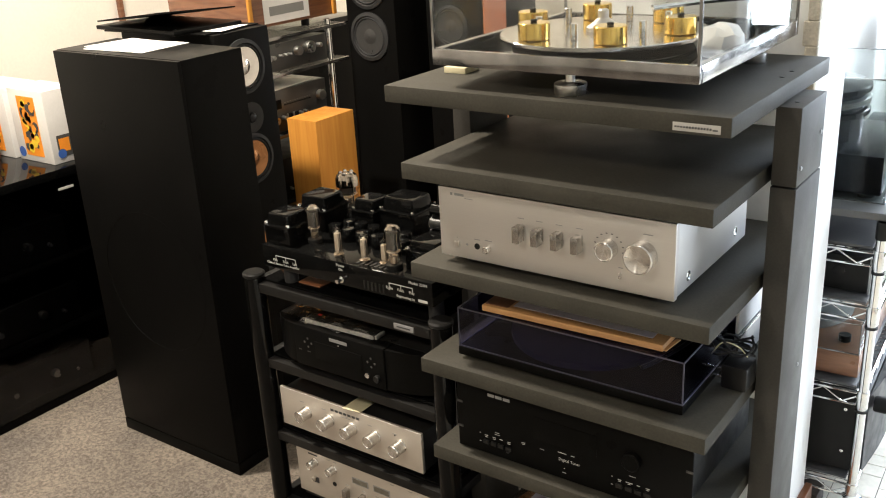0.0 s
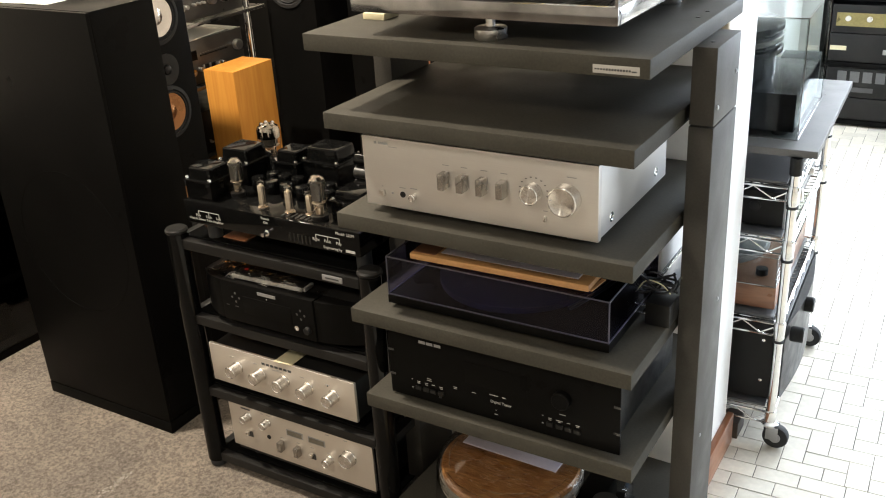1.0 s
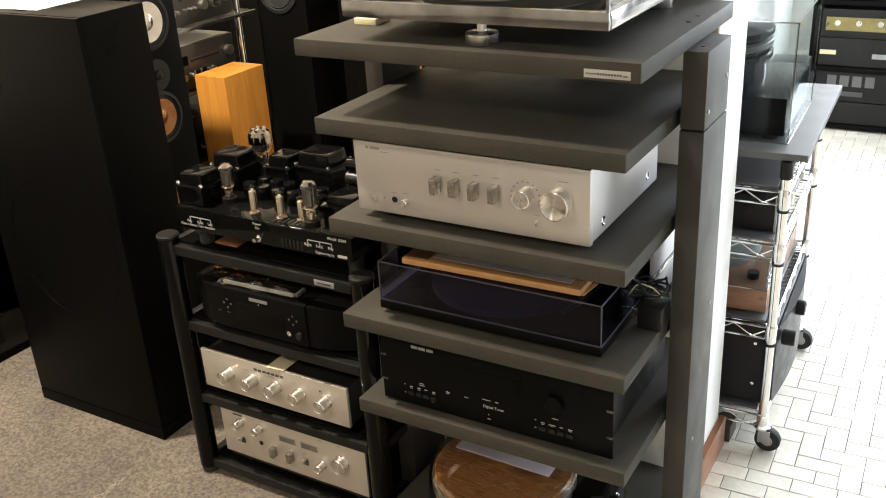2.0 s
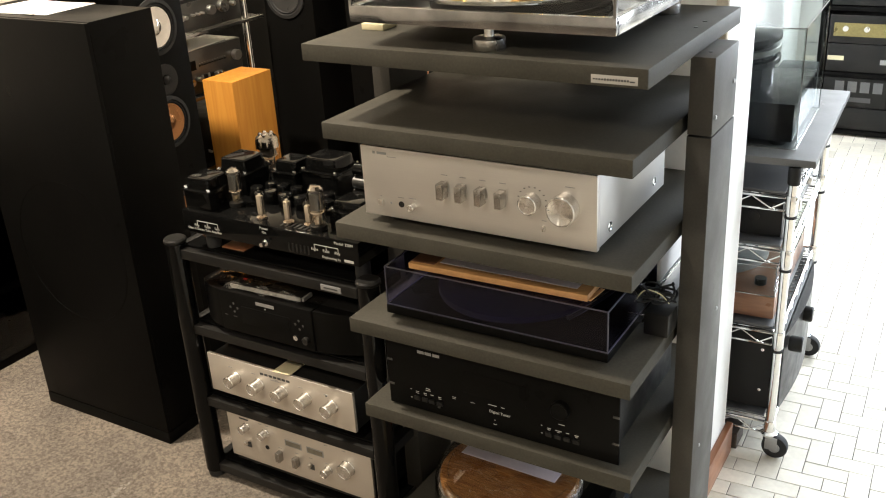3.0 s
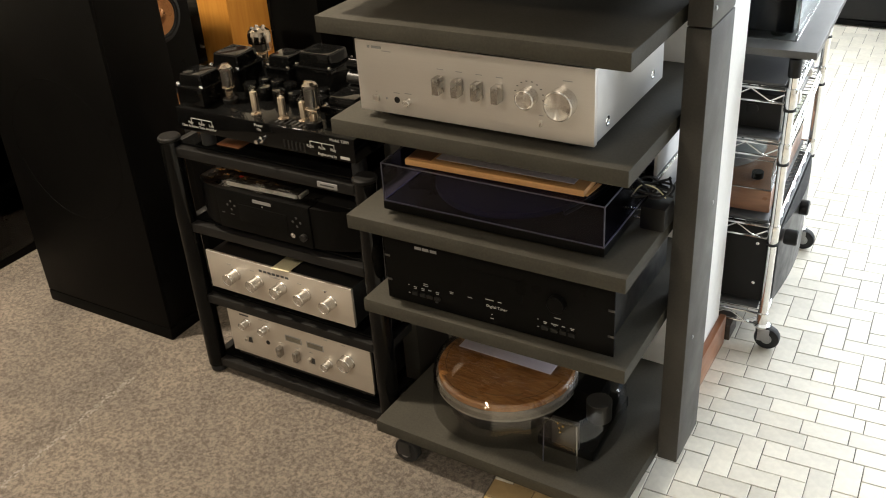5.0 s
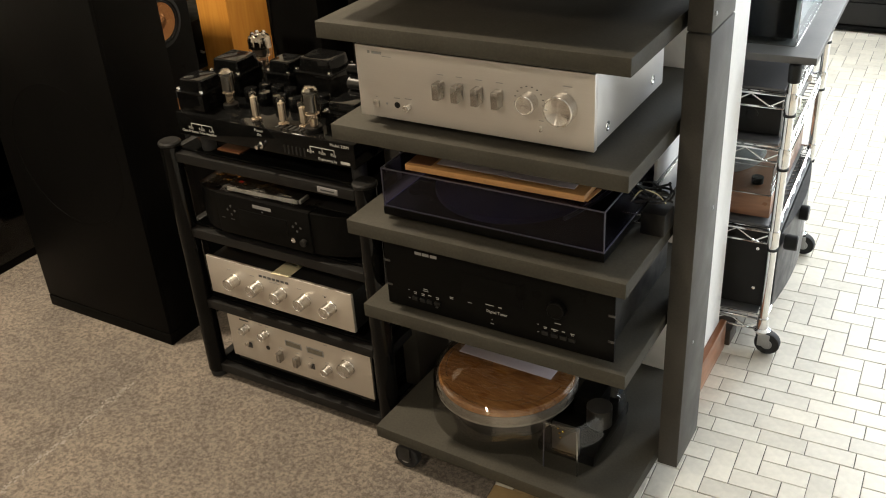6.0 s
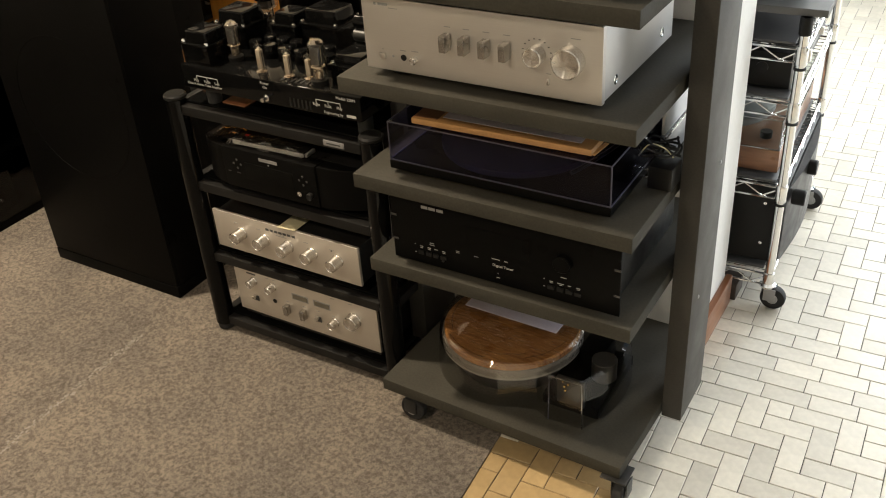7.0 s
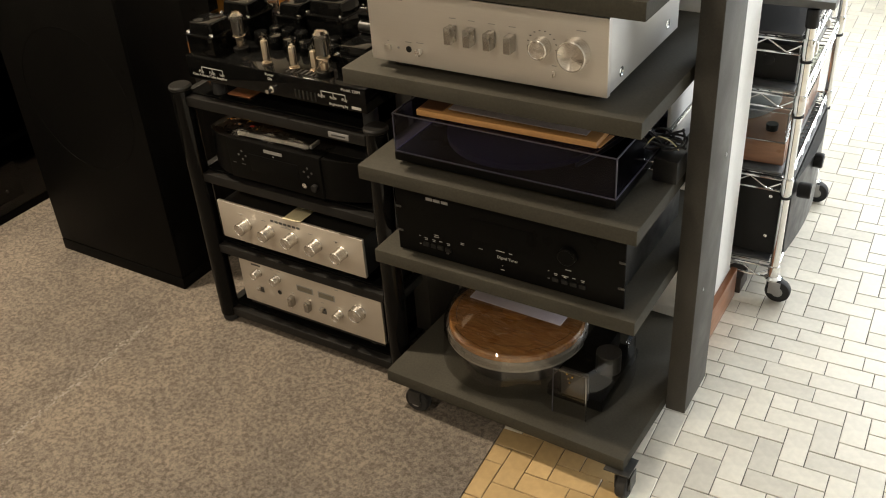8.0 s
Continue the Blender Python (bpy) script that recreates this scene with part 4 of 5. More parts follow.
# ---- disc player ----
cd = thing("disc_player", (-0.85, 0.26, 0.437), "black disc player with curved front wings", "disc player")
part("case", box(-1.065, -0.625, 0.135, 0.420, 0.449, 0.545, 0.004), M_BLACKMETAL, cd)
for fx in (-1.02, -0.67):
    for fy in (0.17, 0.38):
        part("foot", rod(0.018, (fx, fy, 0.4372), 0.0118, "z", 18), M_RUBBER, cd)
cf = part("centre_panel", box(-0.990, -0.734, 0.098, 0.134, 0.448, 0.546, 0.003), M_BLACK, cd)


def wing(x0, x1, sign):
    """A front wing that sweeps back from the middle panel."""
    bm = bmesh.new()
    rows = []
    for k in range(11):
        f = k / 10
        x = x0 + (x1 - x0) * f
        y = 0.102 + 0.032 * f * f
        rows.append([bm.verts.new((x, yy, z)) for yy, z in ((y, 0.450), (y, 0.544), (0.1345, 0.544), (0.1345, 0.450))])
    for a, b in zip(rows, rows[1:]):
        for k in range(4):
            bm.faces.new((a[k], a[(k + 1) % 4], b[(k + 1) % 4], b[k]))
    bm.faces.new(rows[0])
    bm.faces.new(rows[-1][::-1])
    bmesh.ops.recalc_face_normals(bm, faces=bm.faces)
    return part("wing", bm, M_BLACK, cd)


wing(-0.991, -1.066, -1)
wing(-0.733, -0.624, 1)
part("display", box(-0.928, -0.795, 0.0968, 0.0985, 0.476, 0.517, 0.0005), M_BLACK, cf)
bars([(-0.859, 0.5325, 0.050, 0.0075)], 0.098, M_GREYSTEEL, cf, "maker_mark")
part("indicator", rod(0.0018, (-0.859, 0.098, 0.523), 0.001, "-y", 10), M_GREYINK, cf)
for cx, cz in ((-0.949, 0.509), (-0.769, 0.506)):
    for dx, dz in ((0.010, 0), (-0.010, 0), (0, 0.010), (0, -0.010)):
        part("button", rod(0.0028, (cx + dx, 0.098, cz + dz), 0.0014, "-y", 12), M_DARKPLATE, cf)
bars([(-0.949, 0.487, 0.010, 0.0016), (-0.975, 0.487, 0.008, 0.0016), (-0.905, 0.505, 0.008, 0.002), (-0.900, 0.498, 0.006, 0.002)], 0.098, M_DARKPLATE, cf)
part("socket", lathe([(0.006, 0), (0.006, 0.002), (0.0035, 0.002), (0.003, 0.0005)], (-0.783, 0.098, 0.472), "-y", 18), M_CHROME, cf)
knob(-0.753, 0.0977, 0.474, 0.008, 0.009, cf, M_BLACKPLASTIC, "level_knob")
rm = thing("remote_control", (-0.865, 0.135, 0.547), "black remote control with silver sides in a clear bag", "remote control")
rb = part("body", box(-0.965, -0.778, 0.122, 0.152, 0.5475, 0.5580, 0.003, 2), M_BLACKPLASTIC, rm)
part("side_strip", box(-0.966, -0.777, 0.1165, 0.1205, 0.5478, 0.5565, 0.0012, 2), M_SILVERSIDE, rb, "bright silver side of the remote control")
part("end_strip", box(-0.7765, -0.7705, 0.123, 0.154, 0.5478, 0.5565, 0.0012, 2), M_SILVERSIDE, rb)
for i in range(9):
    for j in range(2):
        part("button", box(-0.952 + 0.018 * i, -0.942 + 0.018 * i, 0.130 + 0.010 * j, 0.136 + 0.010 * j, 0.5580, 0.5595, 0.0006), M_RED if (i, j) == (0, 1) else M_BLACKPLASTIC, rb)
bm = bmesh.new()
random.seed(5)
for row in range(1):
    grid = [[bm.verts.new((-1.03 + 0.31 * i / 22, 0.104 + 0.085 * j / 8 + 0.010 * (i / 22 - 0.5), 0.5478 + (0.014 if 4 < i < 19 and 0 < j < 7 else 0.003) + random.uniform(0, 0.008))) for j in range(9)] for i in range(23)]
for i in range(22):
    for j in range(8):
        bm.faces.new((grid[i][j], grid[i + 1][j], grid[i + 1][j + 1], grid[i][j + 1]))
part("plastic_bag", bm, M_FILM, rm, "crumpled clear plastic bag")

# ---- silver amplifier with five knobs ----
cp = thing("silver_preamplifier", (-0.86, 0.25, 0.242), "champagne-silver amplifier with five round knobs", "amplifier")
cface = part("front_panel", box(-1.067, -0.655, 0.105, 0.113, 0.265, 0.3635, 0.0012), M_CHAMP, cp, "brushed champagne front panel")
part("case", box(-1.062, -0.660, 0.1132, 0.42, 0.262, 0.358, 0.002), M_BLACKMETAL, cp)
for fx in (-1.02, -0.70):
    for fy in (0.15, 0.38):
        part("foot", rod(0.018, (fx, fy, 0.2422), 0.0196, "z", 18), M_RUBBER, cp)
for x in (-0.987, -0.919, -0.851, -0.784, -0.714):
    knob(x + 0.002, 0.1047, 0.3175, 0.0145, 0.030, cface, skirt=0.001)
    bars([(x - 0.012, 0.3415, 0.012, 0.0012)], 0.105, M_GREYINK, cface)
bars([(-0.905 + 0.0125 * k, 0.3475, 0.0095, 0.0058) for k in range(7)], 0.105, M_DARKINK, cface, "maker_mark")
bars([(-0.866, 0.3385, 0.030, 0.0012)], 0.105, M_GREYINK, cface)
part("indicator", rod(0.002, (-0.726, 0.105, 0.339), 0.001, "-y", 12), M_BLACKPLASTIC, cface)
nt = thing("note", (-0.856, 0.15, 0.3585), "small yellowed paper note on the black amplifier case", "note")
bm = box(-0.024, 0.024, -0.034, 0.034, -0.0004, 0.0004, 0.0002)
bmesh.ops.transform(bm, matrix=pose(-0.848, 0.136, 0.3626, -5.5, 0, 6), verts=bm.verts)
part("sheet", bm, M_NOTE, nt)

# ---- silver amplifier with windows at the bottom ----
lx = thing("vintage_amplifier", (-0.84, 0.25, 0.052), "champagne-silver vintage amplifier with two level windows", "amplifier")
lface = part("front_panel", box(-1.042, -0.628, 0.110, 0.117, 0.086, 0.2125, 0.001), M_CHAMP, lx, "brushed champagne front panel")
part("case", box(-1.036, -0.634, 0.1172, 0.42, 0.072, 0.207, 0.002), M_BLACKMETAL, lx)
for fx in (-1.0, -0.68):
    for fy in (0.15, 0.38):
        part("foot", rod(0.016, (fx, fy, 0.0522), 0.0196, "z", 18), M_RUBBER, lx)
for x in (-0.983, -0.925):
    knob(x - 0.001, 0.1097, 0.1800, 0.0100, 0.022, lface, skirt=0.001)
knob(-0.749, 0.1097, 0.1345, 0.0100, 0.022, lface, skirt=0.001)
knob(-0.693, 0.1097, 0.158, 0.0185, 0.020, lface, name="volume_knob", skirt=0.001)
for x in (-0.887, -0.838):
    part("lever", box(x - 0.006, x + 0.006, 0.094, 0.1097, 0.118, 0.143, 0.0015), M_LEVER, lface)
for x, z in ((-0.985, 0.134), (-0.798, 0.130)):
    part("toggle_slot", box(x - 0.008, x + 0.008, 0.1085, 0.1098, z - 0.011, z + 0.004, 0.0005), M_DARKINK, lface)
    part("toggle", box(x - 0.005, x + 0.003, 0.098, 0.1085, z - 0.002, z + 0.007, 0.001), M_KNOB, lface)
part("headphone_socket", lathe([(0.0058, 0), (0.0058, 0.001), (0.0035, 0.001), (0.003, 0.0005)], (-0.927, 0.110, 0.139), "-y", 18), M_BLACKPLASTIC, lface)
for x in (-0.846, -0.783):
    w = part("level_window", box(x - 0.024, x + 0.024, 0.1092, 0.1102, 0.163, 0.180, 0.0004), M_GREYSTEEL, lface)
    part("window_recess", box(x - 0.021, x + 0.021, 0.1086, 0.1092, 0.1655, 0.1775, 0), M_WINDOWGREY, w)
bars([(-0.990, 0.199, 0.028, 0.004)], 0.110, M_DARKINK, lface, "maker_mark")
bars([(x, 0.2, 0.010, 0.0012) for x in (-0.94, -0.92, -0.75, -0.70)] + [(x, 0.150, 0.010, 0.0012) for x in (-0.887, -0.838, -0.798, -0.752)], 0.110, M_GREYINK, lface)

# ---- black floor loudspeaker ----
s1 = thing("floor_loudspeaker", (-1.545, 0.24, 0.004), "large black floor-standing loudspeaker with a plain front", "loudspeaker")
SX0, SX1, SY0, SY1 = -1.782, -1.308, 0.146, 0.340
part("cabinet", box(SX0, SX1, SY0 + 0.010, SY1, 0.040, 1.098, 0.003), M_BLACK, s1)
part("grille", box(SX0 + 0.0003, SX1 - 0.0003, SY0, SY0 + 0.0099, 0.041, 1.0965, 0.0015), M_BLACK, s1)
part("plinth", box(SX0 - 0.001, SX1 + 0.001, SY0 - 0.001, SY1 + 0.001, 0.004, 0.0385, 0.003), M_BLACK, s1)
ring = [(-1.53 + 0.19 * math.cos(radians(a)), SY0 - 0.0002, 0.515 + 0.19 * math.sin(radians(a))) for a in range(0, 361, 6)]
part("grille_ring", tube(ring, 0.0005, 5), M_BLACK, s1)
pp = thing("paper_sheet", (-1.6, 0.26, 1.098), "white paper sheets lying on the loudspeaker", "paper")
part("sheet", box(-1.705, -1.490, 0.185, 0.335, 1.0984, 1.1000, 0.0002, 3), M_PAPER, pp)
part("sheet", box(-1.72, -1.52, 0.19, 0.33, 1.1002, 1.1012, 0.0002, -5), M_PAPER, pp)


def woofer(x, y, z, r, axis, mat, parent, dust=None):
    d = part("woofer", lathe([(r * 1.22, 0), (r * 1.22, 0.006), (r * 1.05, 0.009), (r, 0.004), (r * 0.93, 0.0075), (r * 0.86, 0.003), (r * 0.86, 0.0028)], (x, y, z), axis, 40, cap=False), M_RUBBER, parent)
    part("cone", lathe([(r * 0.87, 0.0045), (r * 0.80, 0.0045), (r * 0.40, 0.0006), (r * 0.36, 0.0012), (r * 0.22, 0.0050), (0.001, 0.0065)], (x, y, z), axis, 40, cap=False), mat, d)
    return d


# ---- loudspeaker with copper cones ----
s2 = thing("copper_cone_loudspeaker", (-1.68, 0.525, 0.004), "black floor-standing loudspeaker with copper and aluminium cones", "loudspeaker")
part("cabinet", box(-1.88, -1.500, 0.425, 0.620, 0.004, 1.103, 0.006), M_BLACK, s2)
woofer(-1.4995, 0.514, 1.008, 0.060, "x", M_PALECONE, s2)
woofer(-1.4995, 0.508, 0.756, 0.058, "x", M_COPPER, s2)
woofer(-1.4995, 0.508, 0.492, 0.058, "x", M_COPPER, s2)
tw = part("tweeter", lathe([(0.042, 0), (0.042, 0.003), (0.020, 0.005), (0.014, 0.0035), (0.012, 0.008), (0.004, 0.012)], (-1.4995, 0.520, 0.868), "x", 32), M_BLACKPLASTIC, s2)
fold = thing("black_folder", (-1.7, 0.5, 1.103), "black folder lying open on the loudspeaker", "folder")
part("cover", box(-1.90, -1.52, 0.395, 0.60, 1.1034, 1.1075, 0.001, 4), M_BLACK, fold)
part("tray", box(-1.92, -1.56, 0.37, 0.59, 1.1078, 1.119, 0.003, -4), M_BLACK, fold)
tc_ = part("tilted_cover", box(-0.165, 0.165, -0.115, 0.115, -0.002, 0.002, 0.001), M_BLACK, fold)
tc_.location = (-1.745, 0.480, 1.142)
tc_.rotation_euler = (radians(-3.0), radians(-6.5), radians(-7))
part("paper", box(-1.68, -1.515, 0.44, 0.56, 1.1078, 1.1088, 0.0002, 12), M_PAPER, fold, "white papers")

# ---- glass rack with components ----
gr = thing("glass_rack", (-1.96, 1.02, 0.004), "chrome and glass hi-fi rack holding amplifiers", "rack")
for z in (0.25, 0.475, 0.705, 0.900, 1.015):
    part("glass_shelf", box(-2.16, -1.755, 0.80, 1.225, z - 0.010, z, 0.001), M_GLASS, gr)
    part("glass_edge", box(-1.757, -1.753, 0.80, 1.225, z - 0.0102, z + 0.0002, 0.0005), M_ACRYLICEDGE, gr)
for gx in (-2.14, -1.775):
    for gy in (0.83, 1.155):
        part("post", rod(0.011, (gx, gy, 0.0042), 1.03, "z", 16), M_CHROME, gr)


def component(name, y0, y1, z0, z1, mat, label, knobs, x=-1.775):
    c = thing(name, (x - 0.15, (y0 + y1) / 2, z0), label, "amplifier")
    part("case", box(x - 0.32, x - 0.006, y0, y1, z0 + 0.006, z1, 0.002), M_BLACKMETAL, c)
    f = part("front_panel", box(x - 0.0055, x, y0 - 0.002, y1 + 0.002, z0 + 0.004, z1, 0.001), mat, c)
    for fy in (y0 + 0.04, y1 - 0.04):
        part("foot", rod(0.012, (x - 0.05, fy, z0 + 0.0003), 0.006, "z", 12), M_RUBBER, c)
        part("foot", rod(0.012, (x - 0.27, fy, z0 + 0.0003), 0.006, "z", 12), M_RUBBER, c)
    for ky, kz, r in knobs:
        part("knob", lathe([(r, 0), (r, 0.015), (r - 0.001, 0.017)], (x - 0.0002, ky, kz), "x", 24), M_KNOB, f)
    return c


component("silver_amplifier", 0.845, 1.14, 0.9003, 0.990, M_DARKPLATE, "dark grey amplifier with chrome knobs on a glass shelf", [(0.865, 0.948, 0.008), (0.885, 0.95, 0.007), (0.92, 0.952, 0.004), (0.94, 0.952, 0.004), (0.96, 0.952, 0.004), (1.0, 0.955, 0.015), (1.055, 0.958, 0.020), (1.10, 0.958, 0.008)])
ba_ = component("black_amplifier", 0.845, 1.115, 0.7053, 0.845, M_DARKPLATE, "dark grey cassette receiver with rows of small controls", [(1.085, 0.795, 0.017), (0.868, 0.752, 0.012), (0.905, 0.755, 0.007), (0.985, 0.755, 0.006), (1.005, 0.756, 0.006)])
part("display", box(-1.7755, -1.7742, 0.853, 0.905, 0.785, 0.815, 0.0003), M_BLACK, ba_)
for k in range(11):
    part("button", box(-1.7755, -1.772, 0.918 + 0.0115 * k, 0.926 + 0.0115 * k, 0.792 + 0.001 * (k % 2), 0.797, 0.0003), M_BLACKPLASTIC, ba_)
    part("print", box(-1.7755, -1.7744, 0.919 + 0.0115 * k, 0.925 + 0.0115 * k, 0.8010, 0.8022, 0), M_GREYINK, ba_)
for k in range(6):
    part("button", box(-1.7755, -1.771, 0.922 + 0.0095 * k, 0.929 + 0.0095 * k, 0.750, 0.764, 0.0004), M_GREYSTEEL if k % 3 == 0 else M_BLACKPLASTIC, ba_)
part("top_panel", box(-2.09, -1.783, 0.848, 1.112, 0.8452, 0.8462, 0.0003), M_GREYSTEEL, ba_)
component("black_receiver", 0.845, 1.13, 0.4753, 0.62, M_BLACKMETAL, "black receiver on a glass shelf", [(1.0, 0.55, 0.014), (0.9, 0.52, 0.005)])
sl = thing("silver_paper", (-1.86, 0.95, 0.845), "pale paper sheet lying on the dark receiver", "paper")
part("sheet", box(-2.0, -1.78, 0.855, 1.06, 0.8465, 0.849, 0.0006, 6), M_CARDWHITE, sl)
rd = thing("wooden_radio", (-1.95, 1.02, 1.015), "walnut cabinet with a white label on the glass rack", "radio")
part("cabinet", box(-2.17, -1.803, 0.833, 1.225, 1.040, 1.26, 0.004), M_WALNUT, rd)
for ey in (0.830, 1.213):
    part("edge_strip", box(-1.8028, -1.792, ey, ey + 0.017, 1.040, 1.262, 0.005), M_ORANGEWOOD, rd, "pale rounded wooden edging")
for fy in (0.87, 1.12):
    part("foot", rod(0.014, (-1.84, fy, 1.0153), 0.0245, "z", 14), M_BLACKPLASTIC, rd)
    part("foot", rod(0.014, (-2.10, fy, 1.0153), 0.0245, "z", 14), M_BLACKPLASTIC, rd)
lb = part("paper_label", box(-1.8028, -1.8018, 0.900, 1.105, 1.050, 1.16, 0), M_PAPER, rd, "white printed label")
part("print", box(-1.8018, -1.8013, 0.925, 1.08, 1.072, 1.100, 0), M_GREYINK, lb)
ck = thing("black_cabinet", (-2.75, 1.75, 0.004), "low black equipment cabinet against the cream wall", "cabinet")
part("body", box(-2.97, -2.56, 1.26, 2.2, 0.004, 0.86, 0.006), M_BLACK, ck)
part("top", box(-2.972, -2.54, 1.24, 2.22, 0.8605, 0.885, 0.004), M_GLOSSBLACK, ck)
part("door_left", box(-2.5598, -2.548, 1.27, 1.728, 0.05, 0.85, 0.002), M_BLACK, ck)
part("door_right", box(-2.5598, -2.548, 1.732, 2.19, 0.05, 0.85, 0.002), M_BLACK, ck)
structure("trim_post", box(-2.978, -2.955, 1.22, 1.238, 0.0, 2.7, 0.002), M_WALNUT, "narrow dark post on the cream wall", "trim")

# ---- cherry loudspeaker ----
ws = thing("cherry_loudspeaker", (-1.665, 0.965, 0.004), "plain cherry-veneered narrow loudspeaker cabinet", "loudspeaker")
part("cabinet", box(-1.727, -1.605, 0.874, 1.055, 0.036, 0.765, 0.002), M_ORANGEWOOD, ws)
part("plinth", box(-1.737, -1.587, 0.864, 1.065, 0.004, 0.0355, 0.002), M_BLACK, ws)

# ---- tall black loudspeaker ----
tsp = thing("tall_loudspeaker", (-1.665, 1.44, 0.004), "tall glossy black loudspeaker with round woofers", "loudspeaker")
part("cabinet", box(-1.768, -1.562, 1.25, 1.63, 0.004, 1.45, 0.004), M_BLACK, tsp)
woofer(-1.672, 1.2495, 0.965, 0.066, "-y", M_GREYCONE, tsp)
woofer(-1.672, 1.2495, 1.135, 0.066, "-y", M_GREYCONE, tsp)
tsp2 = thing("tall_loudspeaker", (-1.36, 1.46, 0.004), "tall black loudspeaker with a reddish wooden side panel", "loudspeaker")
part("cabinet", box(-1.47, -1.252, 1.30, 1.63, 0.004, 1.35, 0.004), M_BLACK, tsp2)
part("side_panel", box(-1.2518, -1.247, 1.303, 1.432, 0.02, 1.345, 0.001), M_CHERRYRED, tsp2, "reddish-brown wooden side panel")
woofer(-1.374, 1.2995, 1.002, 0.056, "-y", M_GREYCONE, tsp2)

# ---- black cabinet along the west side ----
lc = thing("media_cabinet", (-2.3, -0.4, 0.004), "black glass-fronted equipment cabinet with shelves", "cabinet")
part("top", box(-2.60, -2.068, -1.5, 0.622, 0.690, 0.716, 0.002), M_GLOSSBLACK, lc)
part("base", box(-2.60, -2.072, -1.5, 0.620, 0.004, 0.030, 0.002), M_BLACK, lc)
part("back", box(-2.60, -2.58, -1.5, 0.620, 0.0305, 0.6895, 0.001), M_BLACK, lc)
for y0 in (-1.5, -0.6, 0.600):
    part("side", box(-2.5795, -2.075, y0, y0 + 0.02, 0.0305, 0.6895, 0.001), M_BLACK, lc)
for z in (0.228, 0.445):
    for y0, y1 in ((-1.479, -0.601), (-0.579, 0.599)):
        part("shelf", box(-2.5795, -2.085, y0, y1, z - 0.008, z, 0.001), M_GLOSSBLACK, lc)
for y0, y1 in ((-1.499, -0.592), (-0.588, 0.619)):
    part("glass_door", box(-2.0715, -2.067, y0, y1, 0.034, 0.688, 0.001), M_DARKGLASS, lc, "dark glass door")
part("maker_mark", box(-2.067, -2.0655, 0.255, 0.305, 0.655, 0.662, 0), M_WHITEINK, lc)
for i, z in enumerate((0.0305, 0.2285, 0.4455)):
    for y0 in (-0.50, -0.05):
        component("stacked_component", y0, y0 + 0.33, z, z + 0.12, M_BLACKMETAL, "black component behind dark cabinet glass", [(y0 + 0.06, z + 0.05, 0.009), (y0 + 0.2, z + 0.06, 0.013), (y0 + 0.27, z + 0.045, 0.006)], -2.12)
for bx0, by0, bw in ((-2.295, 0.292, 0.178), (-2.49, 0.285, 0.178)):
    cb = thing("white_carton", (bx0 + bw / 2, by0 + 0.06, 0.716), "white carton with orange and black printed panels", "carton", "white cartons")
    bd = part("body", box(bx0, bx0 + bw, by0, by0 + 0.115, 0.7164, 0.935, 0.002), M_CARDWHITE, cb)
    z0 = 0.735
    part("printed_panel", box(bx0 + bw * 0.24, bx0 + bw * 0.74, by0 - 0.0008, by0 + 0.0002, z0, 0.915, 0), M_ORANGE, bd, "yellow, orange and black print")
    random.seed(3)
    for k in range(46):
        u, v, rr = random.uniform(0.33, 0.65), random.uniform(0.018, 0.160), random.uniform(0.007, 0.017)
        part("print", lathe([(rr, 0), (rr, 0.0003)], (bx0 + bw * u, by0 - 0.0009 - 0.0002 * (k % 5), z0 + v), "-y", 5 + k % 4), (M_YELLOW, M_DARKINK, M_DARKINK, M_YELLOW, M_ORANGE)[k % 5], bd)
    part("print", lathe([(0.016, 0), (0.016, 0.0008)], (bx0 + bw * 0.12, by0 - 0.0002, 0.742), "-y", 20), M_BLUE, bd)
    part("printed_panel", box(bx0 + bw - 0.0002, bx0 + bw + 0.0008, by0 + 0.02, by0 + 0.10, 0.735, 0.80, 0), M_DARKINK, bd)
    part("print", box(bx0 + bw + 0.0008, bx0 + bw + 0.0014, by0 + 0.025, by0 + 0.06, 0.75, 0.79, 0), M_ORANGE, bd)
    part("print", lathe([(0.014, 0), (0.014, 0.0008)], (bx0 + bw + 0.0012, by0 + 0.03, 0.745), "x", 20), M_BLUE, bd)
wc = thing("brown_carton", (-2.55, 0.1, 0.716), "brown wooden-looking box beside the white cartons", "carton")
part("body", box(-2.58, -2.36, 0.06, 0.265, 0.7164, 0.93, 0.003), M_WALNUT, wc)

